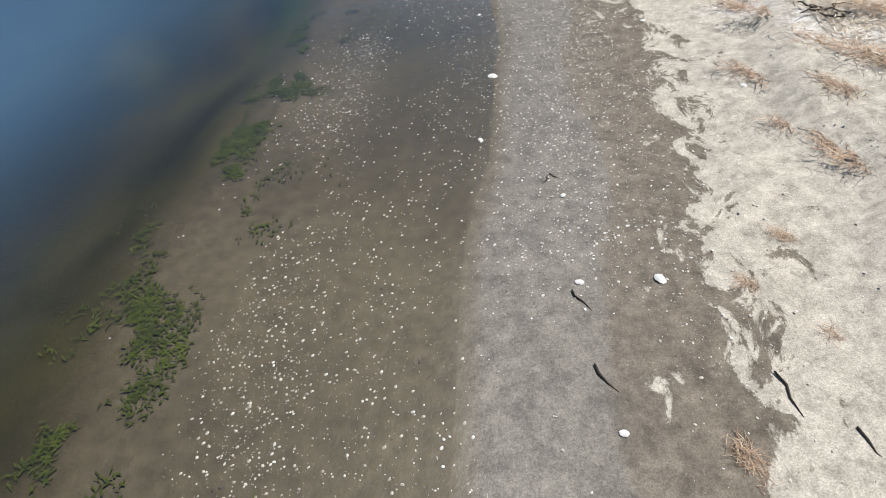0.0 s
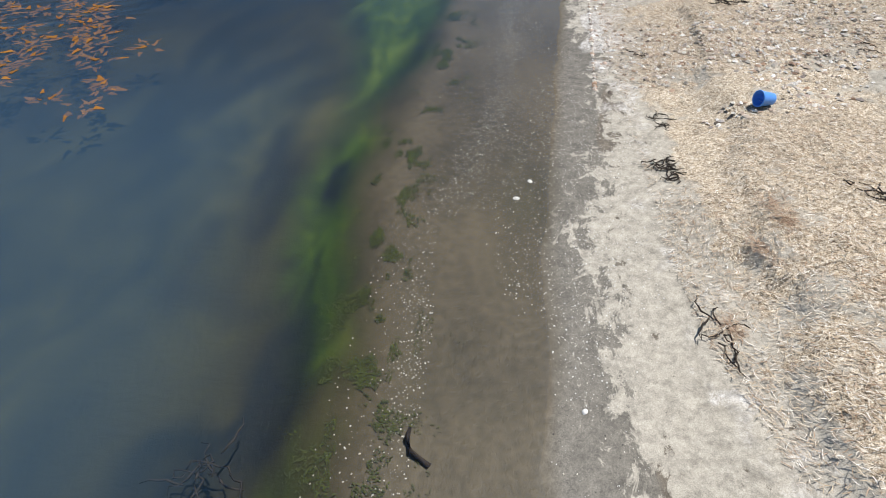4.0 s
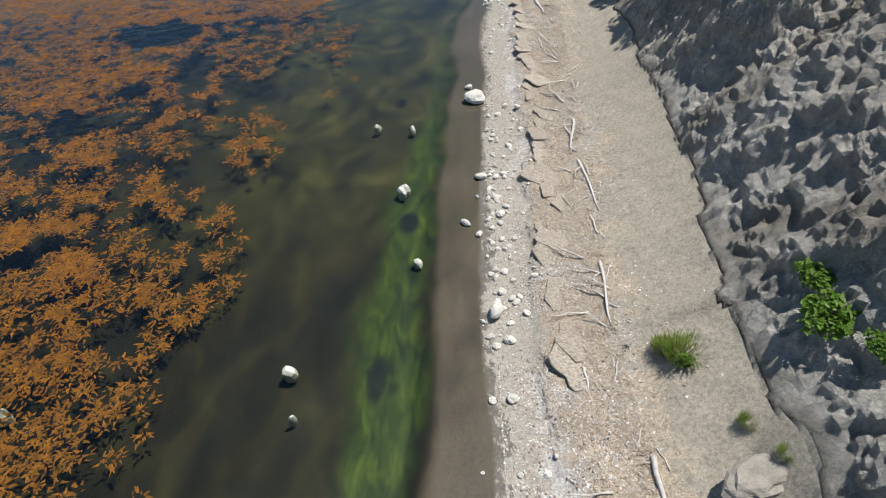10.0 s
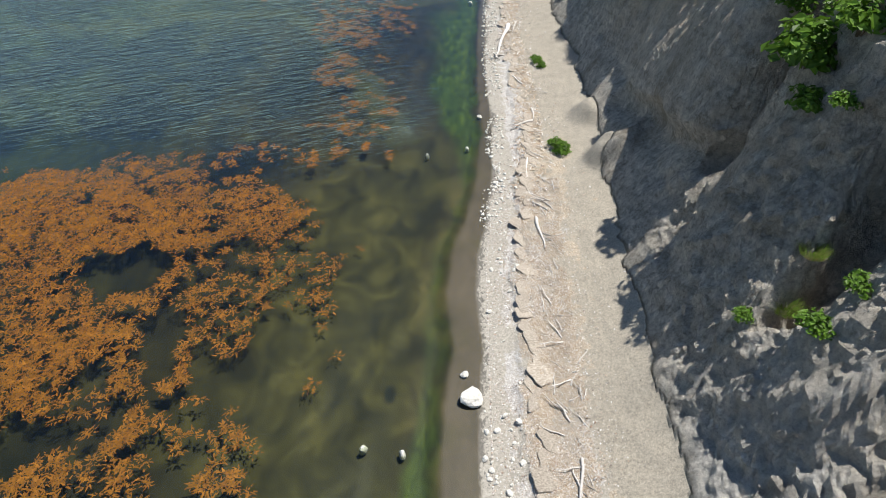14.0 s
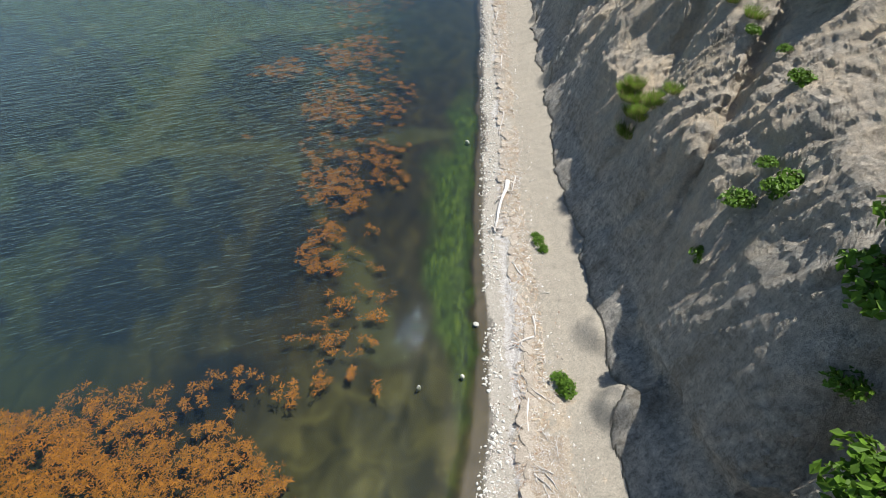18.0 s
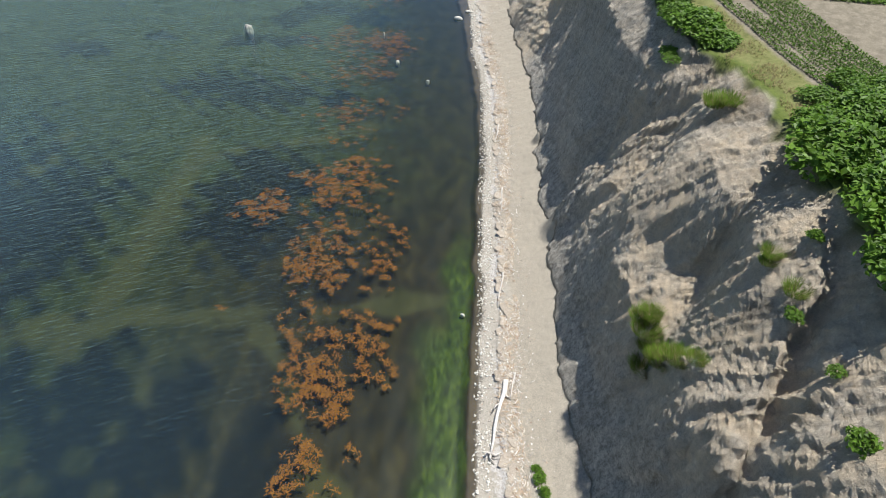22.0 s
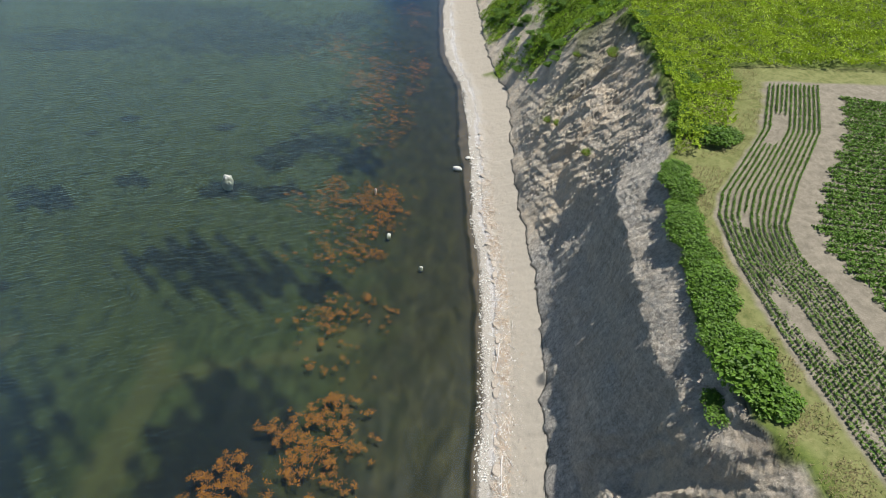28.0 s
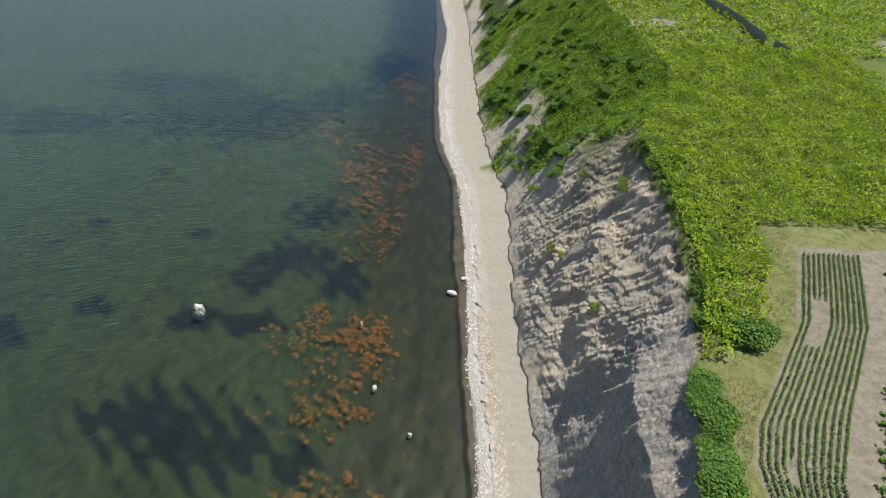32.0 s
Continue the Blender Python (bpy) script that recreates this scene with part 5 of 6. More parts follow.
STRANDS = [strand_mesh(500 + i, 0.3, 0.007) for i in range(6)]
# real weed in places, elsewhere dark strands for the shade inside cracks
for i, (x, y, q, turn, count) in enumerate([(2.05, 13.3, 1.0, 0.5, 26), (2.15, 14.3, .8, 0.2, 12), (2.2, 16.0, .9, 1.0, 8), (3.6, 12.5, 1.0, 0.9, 10), (4.7, 15.4, .8, 0.2, 7), (1.98, 11.1, 1.1, 0.1, 9), (2.36, 7.9, .9, 0.4, 10),
                                            (2.75, 6.4, .8, 1.2, 7), (1.0, 7.3, .6, 0.1, 3), (2.9, 5.7, 1.0, 0.6, 8), (3.6, 17.3, 1.2, 1.5, 10), (4.4, 17.0, .7, 0.3, 6), (0.95, 4.2, .4, 0.8, 2), (-0.88, 7.95, .5, 0.3, 3), (-1.68, 9.8, 1.3, 1.5, 12), (-0.86, 9.3, .6, .2, 4), (0.62, 22.1, 1.2, 0.1, 26), (0.75, 24.6, .8, 0.1, 8), (5.1, 31.4, 1.0, 0.4, 14), (6.4, 30.3, .8, 0.4, 10)]):
    th = blank("weed_and_crack_shade", Matrix.LocRotScale((x, y, max(z1(x, y), -0.12)), Euler((0, 0, turn)), (q, q, q)), "dark strands for rotting seaweed and for shaded cracks in dried weed", "seaweed", "weed tangles")
    for j in range(count):
        part("strand", STRANDS[(i + j) % 6], M_DARK, th, m=Matrix.LocRotScale((R.gauss(0, 0.035), R.gauss(0, 0.11), 0.003 * (j % 4)), Euler((0, 0, R.uniform(0, 6.28))), (1, 1, 1)))
stick = part("curved_stick", tube([(-.12, .1, .02), (-.1, .02, .03), (-.03, -.06, .03), (.06, -.08, .03), (.13, -.1, .02)], [.012, .02, .022, .016, .02], 7, .2, 4), M_DARK)
stick.matrix_basis = pose(-0.26, 10.08, z1(-0.26, 10.08), 0, 0, -20)
tagged(stick, "short curved black stick lying under shallow water", "stick")

# ---- banks of matted weed, undercut towards the sea ----
def bank_mesh(seed):
    """A low matted slab, about 1 m long, with a ragged overhanging lip."""
    r = rng_of(seed)
    k = 22
    a = np.arange(k) * 6.2832 / k
    q = 1 + 0.16 * np.sin(2 * a + seed) + 0.10 * np.sin(5 * a + 2 * seed) + 0.04 * r.normal(size=k)
    rings = [(0.80, -0.10), (0.86, 0.03), (1.0, 0.085), (0.97, 0.12), (0.78, 0.145), (0.4, 0.15)]
    V = [np.stack([0.33 * f * q * np.cos(a), 0.55 * f * q * np.sin(a), h + 0.012 * r.normal(size=k)], 1) for f, h in rings]
    V = np.concatenate(V + [np.array([[0, 0, 0.15]])])
    F = [(i * k + j, i * k + (j + 1) % k, (i + 1) * k + (j + 1) % k, (i + 1) * k + j) for i in range(len(rings) - 1) for j in range(k)]
    F += [((len(rings) - 1) * k + j, (len(rings) - 1) * k + (j + 1) % k, len(V) - 1, len(V) - 1) for j in range(k)]
    bm = bmesh.new()
    vs = [bm.verts.new(v) for v in V]
    for f in F:
        bm.faces.new([vs[n] for n in dict.fromkeys(f)])
    me = bpy.data.meshes.new("weed_bank")
    bm.to_mesh(me)
    bm.free()
    return me


M_BANK = simple("matted_weed", (0.17, 0.135, 0.10), (0.56, 0.50, 0.42), 22, 0.95, 0.8, 0.03, 0.15)
BANKS = [bank_mesh(650 + i) for i in range(5)]
for me in BANKS:
    me.materials.append(M_BANK)
bank_y = 31.0
while bank_y < 176:
    y = bank_y
    xw, xf = float(along(WATER_EDGE, y)), float(along(CLIFF_FOOT, y))
    far = min(1.0, max(0.0, (y - 60) / 60))
    x = xw + (xf - xw) * (0.33 - 0.05 * far) + 0.45 * float(fbm(np.array([y * 0.35]), np.array([0.0]), 155, 2)[0]) + R.gauss(0, 0.10)
    q = R.uniform(0.6, 1.25) * (0.9 - 0.15 * far)
    if R.random() < 0.78:
        ob = new("weed_bank", BANKS[R.randrange(5)])
        ob.matrix_basis = Matrix.LocRotScale((x, y, z1(x, y) - 0.055 * q), Euler((R.uniform(-.05, .05), R.uniform(.06, .12), R.gauss(0, 0.4))), (q * R.uniform(1.5, 2.4), q * R.uniform(0.9, 1.8), q * 0.6))
        tagged(ob, "low undercut bank of matted dry weed on the beach", "weed bank", "banks of matted weed")
    bank_y += R.uniform(0.45, 1.3) * (1 + 0.7 * far)

# ---- heaps of reddish dried weed on pale sand ----
CLUMPS = []
for i in range(4):
    r = rng_of(600 + i)
    n = 210
    a = r.uniform(0, 6.2832, n)
    base = np.stack([r.normal(size=n) * 0.12, r.normal(size=n) * 0.06, 0.004 + 0.03 * r.random(n)], 1)
    V, F = strips(base, np.stack([np.cos(a), np.sin(a)], 1), r.uniform(0.05, 0.14, n), r.uniform(0.003, 0.006, n), 0.10, r, 2, 0.7)
    me = mesh_of("clump", V, F)
    me.materials.append(palette("reddish_weed", [(0.15, 0.085, 0.055), (0.33, 0.21, 0.135), (0.46, 0.37, 0.27), (0.22, 0.12, 0.075), (0.42, 0.31, 0.20)]) if i == 0 else CLUMPS[0].materials[0])
    CLUMPS.append(me)
for i, (x, y, q) in enumerate([(2.3, 5.1, 1.2), (2.3, 4.5, .8), (2.42, 4.3, .9), (2.5, 4.1, 1.1), (2.6, 4.75, 1.0), (2.6, 5.9, 1.3), (2.7, 5.3, 1.2), (2.9, 5.0, 1.4), (3.2, 5.6, 1.5), (2.4, 8.0, 1.1), (2.1, 7.0, .6), (2.2, 6.7, .9), (2.5, 7.05, 1.2),
                               (3.1, 8.2, 1.5), (2.5, 6.3, 1.0), (2.8, 6.6, 1.4), (2.1, 11.1, .9), (2.4, 9.2, 1.0), (2.9, 7.6, 1.5), (3.4, 6.6, 1.6), (3.0, 9.9, 1.5), (2.0, 3.0, .5), (1.95, 3.6, .45), (1.5, 2.5, .5), (1.75, 3.3, .5), (2.75, 12.3, 1.4), (3.4, 11.4, 1.5), (2.5, 11.9, 1.0), (4.6, 23.9, 1.5), (5.3, 24.6, 1.6), (5.6, 20.0, 1.8), (6.3, 18.4, 1.6)]):
    ob = new("weed_clump", CLUMPS[i % 4])
    ob.matrix_basis = Matrix.LocRotScale((x, y, z1(x, y)), Euler((0, 0, 2.4 + 0.6 * math.sin(i * 2.7))), (q * 0.75, q * 0.75, q * 0.5))
    tagged(ob, "reddish-brown dried seaweed clump on pale sand", "dried seaweed", "weed clumps")
for i, (a, c) in enumerate([((1.68, 2.85), (1.72, 2.66)), ((1.86, 2.62), (1.93, 2.46)), ((1.02, 2.9), (1.12, 2.75)), ((0.98, 3.3), (1.05, 3.18))]):
    p = [(a[0] + (c[0] - a[0]) * f + 0.012 * math.sin(f * 6 + i), a[1] + (c[1] - a[1]) * f, z1(*a) + 0.008) for f in (0, .3, .6, 1)]
    tagged(part("twig", tube(p, [.004, .005, .004, .002], 5, .2, 700 + i), M_DARK), "thin dark twig lying on damp sand", "twig", "twigs")

# ---- blue cup ----
cup = blank("plastic_cup", Matrix.LocRotScale((3.2, 14.25, z1(3.2, 14.25) + 0.085), Euler((radians(82), 0, radians(-75))), (1, 1, 1)), "blue plastic cup lying on dried weed", "cup")
bm = bmesh.new()
prof = [(0.0, 0.0), (0.062, 0.0), (0.066, 0.006), (0.088, 0.17), (0.094, 0.175), (0.094, 0.185), (0.086, 0.185), (0.082, 0.17), (0.060, 0.008), (0.0, 0.008)]
rows = [[bm.verts.new((q * math.cos(6.2832 * j / 28), q * math.sin(6.2832 * j / 28), h - 0.09)) for j in range(28)] for q, h in prof]
for a, b in zip(rows, rows[1:]):
    for j in range(28):
        bm.faces.new((a[j], a[(j + 1) % 28], b[(j + 1) % 28], b[j]))
bmesh.ops.remove_doubles(bm, verts=bm.verts, dist=0.0005)
for f in bm.faces:
    f.smooth = True
me = bpy.data.meshes.new("wall")
bm.to_mesh(me)
bm.free()
part("wall", me, M_BLUE, cup)

# ---- driftwood ----
LOGS = [((5.1, 28.2), (5.05, 25.9), .06), ((5.9, 25.6), (5.65, 22.9), .055), ((5.0, 25.0), (5.6, 24.6), .045), ((6.0, 20.8), (6.1, 19.2), .04), ((6.0, 25.7), (6.0, 25.0), .06), ((4.95, 25.1), (5.5, 24.6), .04),
        ((3.9, 30.9), (3.9, 30.2), .035), ((5.0, 40.6), (5.3, 37.4), .05), ((4.9, 34.8), (4.8, 32.2), .045), ((5.2, 43.6), (4.8, 41.1), .06), ((5.5, 69.1), (3.9, 68.3), .08), ((4.8, 58.4), (5.0, 55.7), .08),
        ((4.7, 59.8), (5.5, 58.9), .06), ((5.6, 70.9), (5.6, 69.2), .07), ((5.2, 74.7), (4.5, 76.2), .06), ((5.0, 98.4), (4.4, 94.2), .08), ((5.5, 87.0), (5.0, 84.5), .06), ((4.8, 64.5), (4.5, 62.0), .06), ((5.5, 112), (5.2, 108), .07), ((5.6, 126), (5.0, 122), .08)]


def driftwood(a, b, rad, seed, roots=False, branches=2):
    r = random.Random(seed)
    dx, dy = b[0] - a[0], b[1] - a[1]
    length = math.hypot(dx, dy)
    za, zb = z1(*a), z1(*b)
    mid = ((a[0] + b[0]) / 2, (a[1] + b[1]) / 2)
    zm = max(z1(*mid), (za + zb) / 2)
    th = blank("driftwood", Matrix.Translation((mid[0], mid[1], zm)), "bleached grey driftwood log stranded on the drift line", "driftwood", "driftwood logs")
    n = 7
    pts = []
    for i in range(n):
        f = i / (n - 1)
        x, y = a[0] + dx * f, a[1] + dy * f
        off = rad * 0.8 * math.sin(f * 5 + seed) * (0 if i in (0, n - 1) else 1)
        px, py = x - dy / length * off, y + dx / length * off
        pts.append((px - mid[0], py - mid[1], max(z1(px, py), za + (zb - za) * f) - zm + rad * 0.75))
    part("trunk", tube(pts, [rad * (1.15 - 0.65 * i / (n - 1)) for i in range(n)], 8, 0.14, seed), M_DRIFT, th)
    for k in range(branches):
        i = 1 + r.randrange(n - 3)
        p = pts[i]
        an = math.atan2(dy, dx) + r.choice((-1, 1)) * r.uniform(0.4, 1.1)
        L = r.uniform(0.25, 0.5) * min(length, 2.2)
        q = [p, (p[0] + math.cos(an) * L * 0.5, p[1] + math.sin(an) * L * 0.5, p[2] + rad * r.uniform(0, 2)), (p[0] + math.cos(an + .3) * L, p[1] + math.sin(an + .3) * L, p[2] + rad * r.uniform(-0.3, 2))]
        part("branch", tube(q, [rad * 0.5, rad * 0.38, rad * 0.15], 6, 0.15, seed + k), M_DRIFT, th)
    if roots:
        p = pts[-1]
        for k in range(7):
            an = math.atan2(dy, dx) + r.uniform(-1.5, 1.5)
            L = r.uniform(0.35, 0.8)
            up = r.uniform(-0.1, 0.5)
            part("root", tube([p, (p[0] + math.cos(an) * L * .5, p[1] + math.sin(an) * L * .5, p[2] + up * .6), (p[0] + math.cos(an + .5) * L, p[1] + math.sin(an + .5) * L, p[2] + up * .5)], [rad * .7, rad * .4, rad * .12], 6, .15, seed + 20 + k), M_DRIFT, th)
    return th


for i, (a, b, q) in enumerate(LOGS):
    driftwood(a, b, q, 30 + i, False, 2)
big_log = driftwood((4.75, 86.2), (3.45, 80.2), .17, 90, True, 3)
tagged(big_log, "large white driftwood trunk with its roots at the water's edge")
STICKS = []
for i in range(5):
    pts = [(0.0, 0.0, 0.02)]
    for k in range(4):
        pts.append((0.025 * math.sin(i * 2.3 + k * 1.9), 0.22 * (k + 1), 0.02 + 0.02 * (k % 2)))
    me = tube(pts, [.022, .020, .017, .013, .006], 6, .2, 200 + i)
    me.materials.append(M_DRIFT)
    STICKS.append(me)
for i in range(330):
    y = R.uniform(18, 62) if i < 230 else R.uniform(60, 130)
    xw, xf = float(along(WATER_EDGE, y)), float(along(CLIFF_FOOT, y))
    x = xw + (xf - xw) * R.gauss(0.53, 0.05)
    q = 0.35 + 1.1 * R.random() ** 2
    ob = new("drift_stick", STICKS[R.randrange(5)])
    ob.matrix_basis = Matrix.LocRotScale((x, y, z1(x, y) + 0.01), Euler((R.uniform(-.05, .1), R.uniform(-.1, .1), R.gauss(0, 0.9))), (q * 1.1, q, q))
    tagged(ob, "thin bleached driftwood stick on dried weed", "driftwood", "driftwood sticks")

for i in range(70):
    y = R.uniform(19.0, 28.5)
    x = 5.35 + 0.12 * (23.5 - y) * (1 if y < 23.5 else 0.5) + R.gauss(0, 0.22)
    q = 0.25 + 0.7 * R.random() ** 2
    ob = new("drift_stick", STICKS[R.randrange(5)])
    ob.matrix_basis = Matrix.LocRotScale((x, y, z1(x, y) + 0.012), Euler((R.uniform(-.03, .12), R.uniform(-.1, .1), R.uniform(0, 6.28))), (q * 1.1, q, q))
    tagged(ob, "thin bleached driftwood stick in a heap beside grass", "driftwood", "driftwood sticks")

# ---- plants on the beach and the cliff ----
M_BLADE = simple("green_blade", (0.09, 0.17, 0.016), (0.25, 0.39, 0.05), 2.0, 0.55, 0.1, 0.01, 0.4, island=True, through_light=0.35)
M_DRYBLADE = simple("dry_blade", (0.22, 0.18, 0.08), (0.42, 0.36, 0.18), 2.0, 0.7, 0.1, 0.01, 0.4, island=True, through_light=0.3)
TUFTS = [tuft_mesh(40 + i, 460, 0.75, 0.5, 0.018) for i in range(3)]
DRY_TUFTS = [tuft_mesh(50 + i, 260, 0.55, 0.5, 0.022) for i in range(2)]
for i, (x, y, q) in enumerate([(6.3, 30.8, .9), (5.95, 31.1, .6), (6.0, 22.9, .6), (6.35, 22.3, .55), (6.45, 21.7, .75), (6.75, 21.0, .5), (6.7, 20.3, .35), (6.85, 19.6, .7), (6.95, 19.0, .5), (7.1, 28.6, .4), (7.4, 27.6, .35), (7.0, 65.2, .8),
                               (12.6, 83.6, 1.6), (12.7, 82.3, 1.6), (13.0, 83.0, 1.5), (13.1, 81.8, 1.6), (13.3, 80.7, 1.4), (12.9, 84.4, 1.3), (13.0, 81.2, 1.4), (13.3, 80.0, 1.3), (13.6, 79.2, 1.0), (12.4, 84.6, 1.2), (17.5, 80.2, 1.1), (17.0, 82.5, 1.0), (18.7, 97.9, 1.7), (19.2, 97.1, 1.4), (11.8, 46.5, .9), (12.2, 47.2, .8),
                               (16.8, 82.2, .8), (16.2, 148.5, 1.2), (14.2, 160.5, 1.3), (13.0, 163.5, 1.2), (17.4, 172.5, 1.2), (20.5, 163.0, 1.6), (21.0, 165.0, 1.5)]):
    th = blank("grass_tuft", upright(x, y, q, i * 1.3, 0.2 if x > 9.5 else -0.02), "green coastal grass tuft growing in bare ground", "grass", "grass tufts")
    part("foliage", TUFTS[i % 3], M_BLADE, th)
    part("dry_foliage", DRY_TUFTS[i % 2], M_DRYBLADE, th, "dry straw-coloured blades")
SMALL = [crown_mesh(60 + i, 420, 0.24, 5, 0.55, 0.75) for i in range(3)]
BIG = [crown_mesh(70 + i, 2600, 0.135, 10, 0.62, 0.75) for i in range(4)]
STEM_S, STEM_B = stems_mesh(80, 6, 0.6, 0.6, 0.018), stems_mesh(81, 9, 0.55, 0.55, 0.016)
for i, (x, y, q) in enumerate([(13.0, 53.5, 1.5), (13.4, 52.0, 1.2), (12.5, 49.8, .5), (12.4, 51.3, .7), (11.4, 44.5, .6), (10.4, 46.4, .4), (7.05, 64.9, .8), (6.75, 65.7, .7), (6.6, 78.3, .6), (6.9, 77.3, .55), (6.5, 79.0, .45), (12.4, 45.1, .5),
                               (12.7, 66.9, .6), (13.8, 67.8, .8), (15.1, 66.5, 1.0), (14.9, 67.2, .7), (14.8, 68.6, .5), (17.1, 79.0, .5), (16.7, 71.9, .7), (17.2, 75.3, .4), (14.4, 58.7, 1.6), (15.2, 59.6, 1.7), (8.8, 30.3, .8), (9.0, 31.4, .6), (6.15, 22.6, .38), (6.55, 21.5, .34), (6.8, 20.0, .42), (6.6, 20.8, .3), (6.95, 19.3, .36), (6.35, 30.6, .3), (18.7, 82.5, .5), (9.2, 29.0, .5), (14.0, 57.3, .9)]):
    th = blank("shrub", upright(x, y, q * (1.25 if x > 9.5 else 1), i * 2.2, 0.25 if x > 9.5 else -0.05), "small leafy green shrub rooted on bare slope", "shrub", "small shrubs")
    part("stalk", STEM_S, M_STEM, th)
    part("crown", SMALL[i % 3], M_LEAF, th)

# ---- thickets along the cliff edge ----
EDGE_THICKETS = [(20.8, 78.5, 3.0, .8), (22.6, 83.0, 3.4, .8), (21.9, 88.0, 3.5, .8), (24.2, 87.0, 3.2, .8), (25.5, 91.5, 3.0, .7), (24.0, 80.0, 3.0, .8), (19.4, 107.2, 2.9, .75), (18.5, 110.0, 1.9, .7), (20.6, 105.2, 2.1, .6), (17.7, 105.6, 1.5, .6),
                 (25.6, 135.9, 2.4, .8), (27.2, 136.5, 1.6, .7), (27.0, 97.5, 1.9, .7), (29.5, 96.0, 2.2, .7), (26.5, 94.2, 2.4, .7), (24.4, 95.6, 1.8, .6), (22.8, 91.8, 2.4, .7), (27.6, 88.0, 3.2, .8), (20.4, 109.5, 1.8, .55)]
for i in range(17):
    y = 111.3 + 1.22 * i
    EDGE_THICKETS.append((float(along(CLIFF_EDGE, y)) + R.uniform(0.2, 1.2), y, R.uniform(1.4, 2.1), R.uniform(0.55, 0.8)))
for i in range(26):
    y = 137.5 + 1.25 * i
    EDGE_THICKETS.append((float(along(CLIFF_EDGE, y)) + 0.7 + R.uniform(0, 3.0), y, R.uniform(1.1, 1.9), R.uniform(0.5, 0.75)))
for i, (x, y, q, h) in enumerate(EDGE_THICKETS):
    th = blank("thicket", upright(x, y, q, i * 1.9, -0.1, h), "dense broad-leaved green thicket on the cliff edge", "bush", "cliff-top thickets")
    part("stalk", STEM_B, M_STEM, th)
    part("crown", BIG[i % 4], M_LEAF, th)
k = 0
while k < 150:
    y = R.uniform(177, 228) if k < 115 else R.uniform(225, 290)
    e, f = float(along(CLIFF_EDGE, y)), float(along(CLIFF_FOOT, y))
    x = f + (e - f) * R.uniform(0.10, 1.02)
    if float(fbm(np.array([x * .1]), np.array([y * .07]), 171, 3)[0]) < -0.4:
        continue
    k += 1
    q = R.uniform(0.8, 1.9) * (1.4 if y > 220 else 1)
    th = blank("thicket", upright(x, y, q, k * 1.3, -0.15, 0.55), "dense green thicket covering the far slope", "bush", "slope thickets")
    part("crown", BIG[k % 4], M_LEAF, th)

# ---- meadow on the plateau ----


def meadow_mesh(seed, n, x0, x1, y0, y1, size, tall):
    r = rng_of(seed)
    x, y = r.uniform(x0, x1, n), r.uniform(y0, y1, n)
    e = along(CLIFF_EDGE, y)
    fl = along(FIELD_L, y)
    front = np.where(x > 31, 150.6 - 0.12 * (x - 32) + 0.6 * fbm(x * 0.5, y * 0, 160, 3), 134.0 + 1.5 * fbm(x * 0.4, y * 0, 161, 2))
    keep = (x > e + 0.3) & (y > front) & ~((y < 151) & (x > fl - 3.5 + 0.4 * fbm(y * 0.5, x * 0, 163, 2)))
    bare = np.exp(-(((x - 36) / 5.5) ** 2 + ((y - 216) / 6.0) ** 2)) * smooth(-0.3, 0.4, fbm(x * 0.2, y * 0.2, 96, 3))
    bare2 = np.exp(-((x - 78) / 7.0) ** 2 - ((y - 205) / 5.0) ** 2)
    keep &= (bare < 0.42) & (bare2 < 0.42)
    x, y = x[keep], y[keep]
    n = len(x)
    mound = np.clip(0.5 + 0.55 * fbm(x * 0.3, y * 0.3, 165, 4) + 0.25 * fbm(x * 1.1, y * 1.1, 166, 2), 0, 1.3)
    h = tall * (0.12 + 0.95 * mound) * r.uniform(0.75, 1.1, n)
    P = np.stack([x, y, zg(x, y) + h], 1)
    gx = fbm(x * 0.3 + 0.2, y * 0.3, 165, 4) - fbm(x * 0.3 - 0.2, y * 0.3, 165, 4)
    gy = fbm(x * 0.3, y * 0.3 + 0.2, 165, 4) - fbm(x * 0.3, y * 0.3 - 0.2, 165, 4)
    N = np.stack([-gx * 2.6, -gy * 2.6, np.full(n, 0.9)], 1) + 0.55 * r.normal(size=(n, 3))
    V, F = leaf_quads(P, N, size * r.uniform(0.6, 1.4, n), 0.42, r)
    return mesh_of("meadow", V, F)


tagged(part("tall_grass", meadow_mesh(31, 90000, 19, 64, 133, 200, 0.42, 1.5), M_MEADOW), "lush tall green weeds covering the clifftop", "meadow", kind="stuff")
tagged(part("far_meadow", meadow_mesh(32, 60000, 10, 140, 198, 330, 0.85, 1.2), M_MEADOW), "rough green meadow behind the cliff", "meadow", kind="stuff")


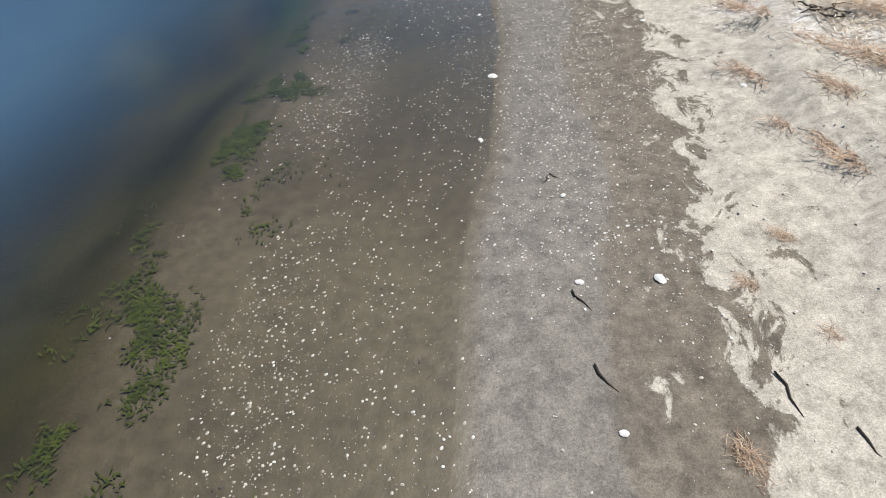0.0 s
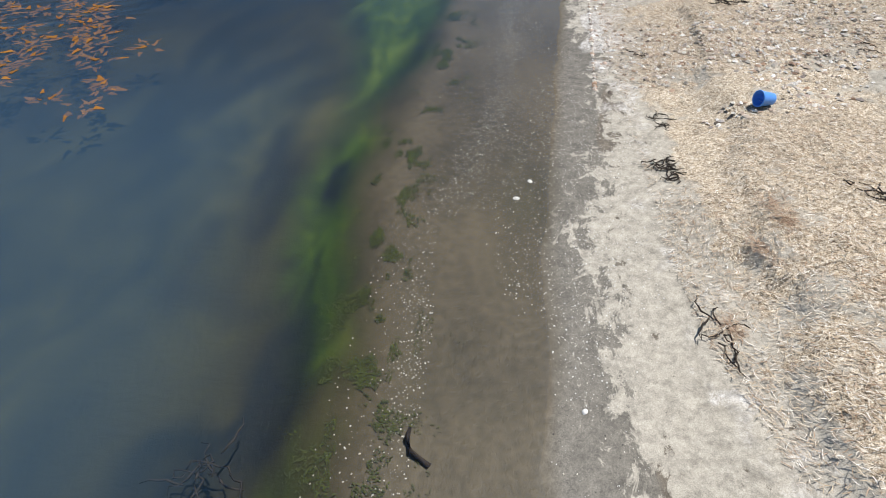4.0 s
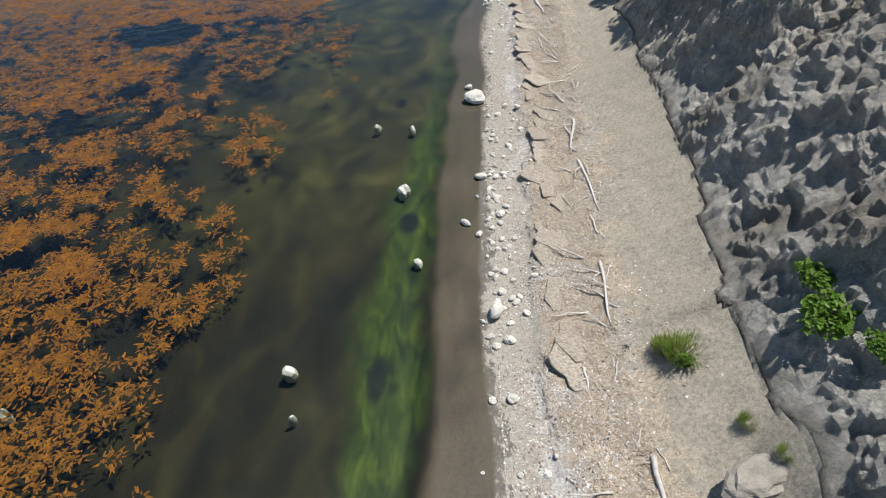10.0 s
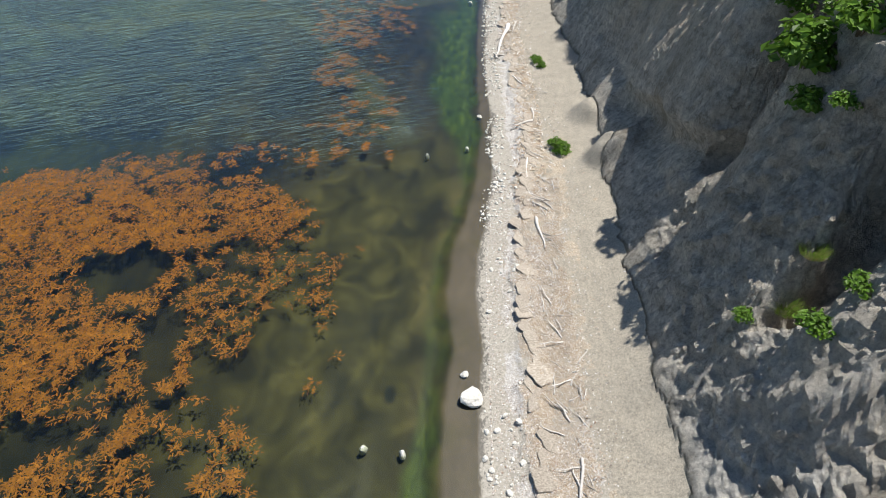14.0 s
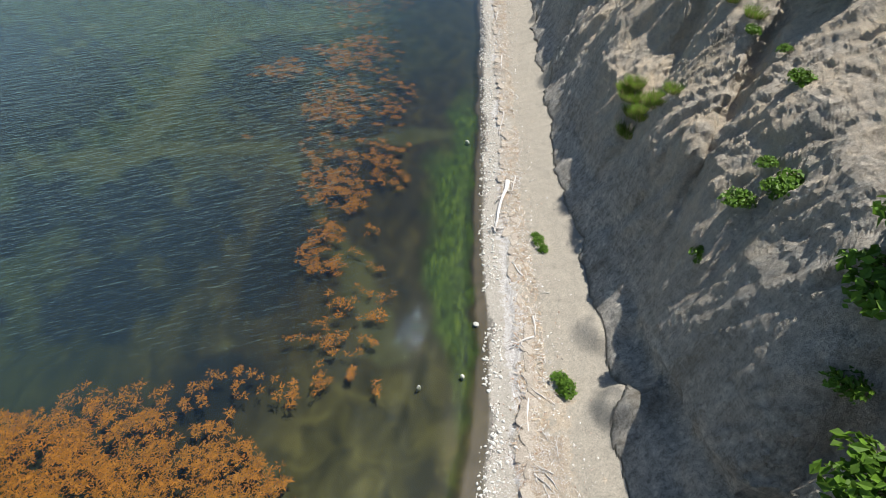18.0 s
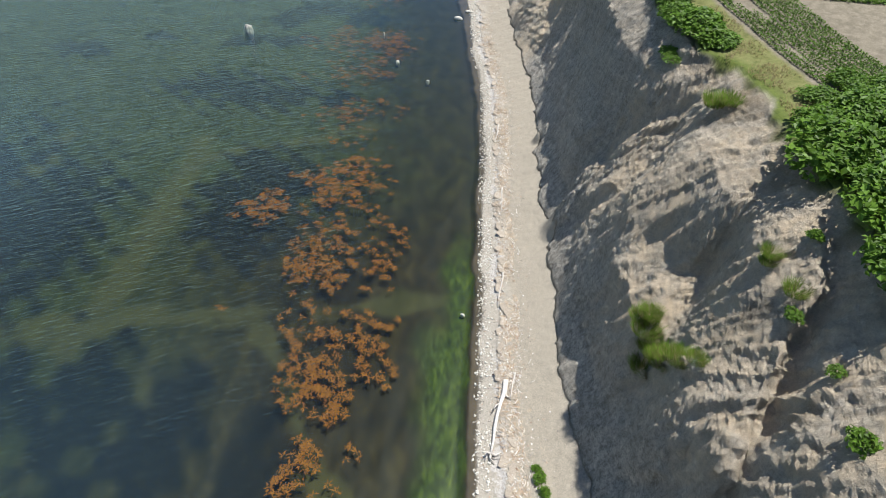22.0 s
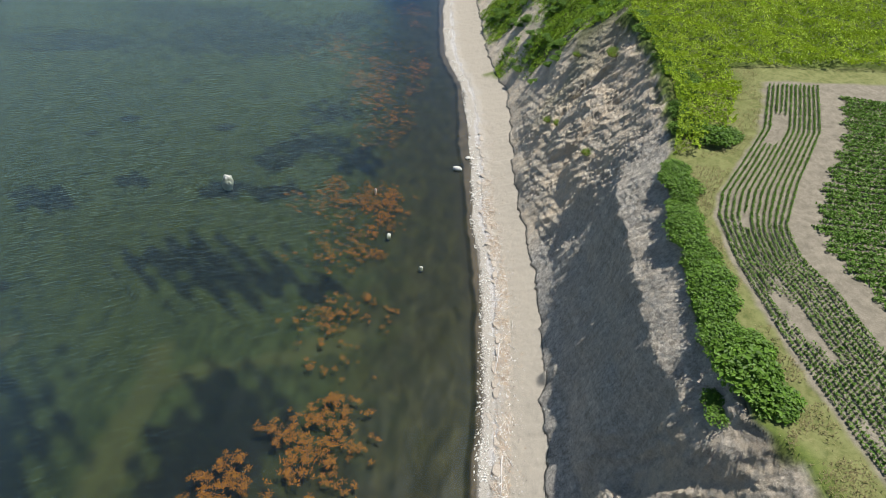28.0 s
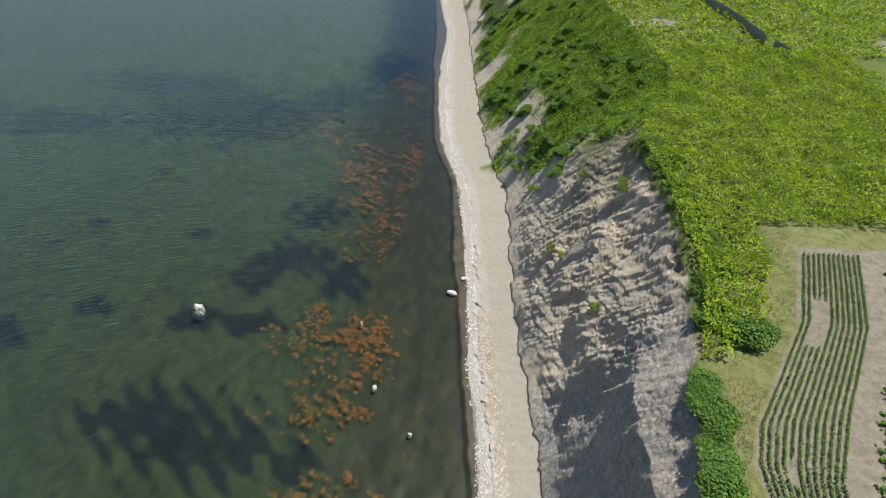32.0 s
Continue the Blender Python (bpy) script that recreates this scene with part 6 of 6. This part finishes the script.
def slope_mesh(seed, n):
    """Leafy weeds covering the gentler green slope."""
    r = rng_of(seed)
    y = r.uniform(172, 265, n)
    f, e = along(CLIFF_FOOT, y), along(CLIFF_EDGE, y)
    u = r.random(n)
    x = f + (e + 0.5 - f) * u
    late = smooth(182, 198, y)
    keep = u + 0.35 * fbm(x * 0.15, y * 0.12, 95, 4) + 0.1 * r.normal(size=n) > 0.5 - 0.36 * late + 0.6 * (1 - smooth(172, 181, y))
    bare = np.exp(-(((x - 36) / 5.5) ** 2 + ((y - 216) / 6.0) ** 2))
    keep &= bare < 0.5
    x, y = x[keep], y[keep]
    n = len(x)
    mound = np.clip(0.5 + 0.6 * fbm(x * 0.4, y * 0.35, 167, 4), 0, 1.3)
    P = np.stack([x, y, zg(x, y) + 0.15 + 0.9 * mound * r.uniform(0.6, 1.0, n)], 1)
    gx = fbm(x * 0.4 + 0.2, y * 0.35, 167, 4) - fbm(x * 0.4 - 0.2, y * 0.35, 167, 4)
    gy = fbm(x * 0.4, y * 0.35 + 0.2, 167, 4) - fbm(x * 0.4, y * 0.35 - 0.2, 167, 4)
    N = np.stack([-gx * 2.2 - 0.35, -gy * 2.2, np.full(n, 0.9)], 1) + 0.5 * r.normal(size=(n, 3))
    V, F = leaf_quads(P, N, 0.42 * r.uniform(0.5, 1.4, n), 0.55, r)
    return mesh_of("slope_weeds", V, F)


M_WEED = simple("slope_leaf", (0.15, 0.26, 0.016), (0.34, 0.49, 0.05), 0.3, 0.6, 0.1, 0.01, 0.4, island=True, through_light=0.35)
tagged(part("slope_weeds", slope_mesh(34, 90000), M_WEED), "leafy green weeds covering the slope above the beach", "weeds", kind="stuff")


def verge_mesh(seed, n):
    r = rng_of(seed)
    y = r.uniform(84, 151, n)
    e, fl = along(CLIFF_EDGE, y), along(FIELD_L, y)
    x = e + (np.maximum(fl - 0.6, e + 0.2) - e) * r.random(n)
    keep = fbm(x * 0.5, y * 0.5, 180, 3) + 0.4 * r.random(n) > 0.1
    x, y = x[keep], y[keep]
    a = r.uniform(0, 6.2832, len(x))
    V, F = strips(np.stack([x, y, zg(x, y)], 1), np.stack([np.cos(a), np.sin(a)], 1), r.uniform(0.12, 0.35, len(x)), np.full(len(x), 0.05), 1.0, r, 2, .3)
    return mesh_of("verge", V, F)


tagged(part("verge_grass", verge_mesh(33, 16000), M_DRYBLADE), "short mown dry grass beside the field", "grass", kind="stuff")

# ---- crops ----


def crop_row(seed, pts, gaps, size=0.16, per_m=66, wide=0.05):
    r = rng_of(seed)
    pts = np.array(pts)
    seg = np.hypot(*np.diff(pts, axis=0).T)
    dist = np.concatenate([[0], np.cumsum(seg)])
    n = int(dist[-1] * per_m)
    d = r.uniform(0, dist[-1], n)
    d = d + 0.08 * np.sin(d * 6.2832 / 0.33)
    x, y = np.interp(d, dist, pts[:, 0]) + r.normal(size=n) * wide, np.interp(d, dist, pts[:, 1]) + r.normal(size=n) * wide
    keep = fbm(x * 0.22, y * 0.22, 190, 3) + 0.3 * r.random(n) > gaps
    x, y = x[keep], y[keep]
    n = len(x)
    P = np.stack([x, y, zg(x, y) + 0.05 + 0.25 * r.random(n)], 1)
    N = np.array([0, 0, 1.0]) + 0.6 * r.normal(size=(n, 3))
    V, F = leaf_quads(P, N, size * r.uniform(0.6, 1.3, n), 0.6, r)
    return mesh_of("row", V, F)


ys = np.arange(97.5, 146.6, 0.8)
ROWS = 12
for i in range(ROWS):
    f = i / (ROWS - 1)
    xs = along(FIELD_L, ys) * (1 - f) + (along(FIELD_R, ys) - 0.25) * f
    th = blank("crop_row", Matrix(), "curving row of low green crop plants in tilled soil", "crop row", "curved crop rows")
    part("foliage", crop_row(300 + i, list(zip(xs, ys)), (-0.1 if i in (2, 3, 4) else -1.6)), M_CROP, th)
for i in range(44):
    y0 = 111.5 + i * 0.75
    x0 = float(along(FIELD_R, y0)) + 2.4 + 0.4 * math.sin(i * 1.7)
    xs = np.arange(x0, 78, 2.0)
    th = blank("crop_row", Matrix(), "straight patchy row of green crop plants in tilled soil", "crop row", "straight crop rows")
    part("foliage", crop_row(400 + i, [(x, y0 - 0.16 * (x - x0)) for x in xs], -1.1, 0.27, 62, 0.15), M_CROP, th)

# ---- fence ----
fence_runs = [((47.0, 240.0), (48.0, 230.8)), ((48.0, 230.8), (50.4, 212.6)), ((50.4, 212.6), (50.9, 202.6)), ((51.3, 200.0), (52.6, 196.6))]
fence = blank("fence", Matrix(), "grey metal panel fence with a gap on the grassy clifftop", "fence")
for a, b in fence_runs:
    L = math.hypot(b[0] - a[0], b[1] - a[1])
    n = max(1, round(L / 2.0))
    an = math.atan2(b[1] - a[1], b[0] - a[0])
    for i in range(n + 1):
        x, y = a[0] + (b[0] - a[0]) * i / n, a[1] + (b[1] - a[1]) * i / n
        bm = bmesh.new()
        bmesh.ops.create_cube(bm, size=1, matrix=pose(x, y, z1(x, y) + 1.0, 0, 0, math.degrees(an)) @ Matrix.Diagonal((0.09, 0.09, 2.3, 1)))
        bmesh.ops.bevel(bm, geom=bm.edges[:], offset=0.012, segments=1, affect="EDGES")
        me = bpy.data.meshes.new("post")
        bm.to_mesh(me)
        bm.free()
        part("post", me, M_FENCE, fence)
        if i < n:
            x2, y2 = a[0] + (b[0] - a[0]) * (i + .5) / n, a[1] + (b[1] - a[1]) * (i + .5) / n
            bm = bmesh.new()
            base = pose(x2, y2, z1(x2, y2) + 1.05, 0, 0, math.degrees(an))
            w = L / n - 0.14
            for k in range(12):
                bmesh.ops.create_cube(bm, size=1, matrix=base @ pose((k + .5) / 12 * w - w / 2, 0, 0) @ Matrix.Diagonal((w / 12 * .86, 0.03, 1.85, 1)))
            for hz in (-0.8, 0.8):
                bmesh.ops.create_cube(bm, size=1, matrix=base @ pose(0, 0.035, hz) @ Matrix.Diagonal((w, 0.035, 0.07, 1)))
            me = bpy.data.meshes.new("panel")
            bm.to_mesh(me)
            bm.free()
            part("panel", me, M_FENCE, fence)
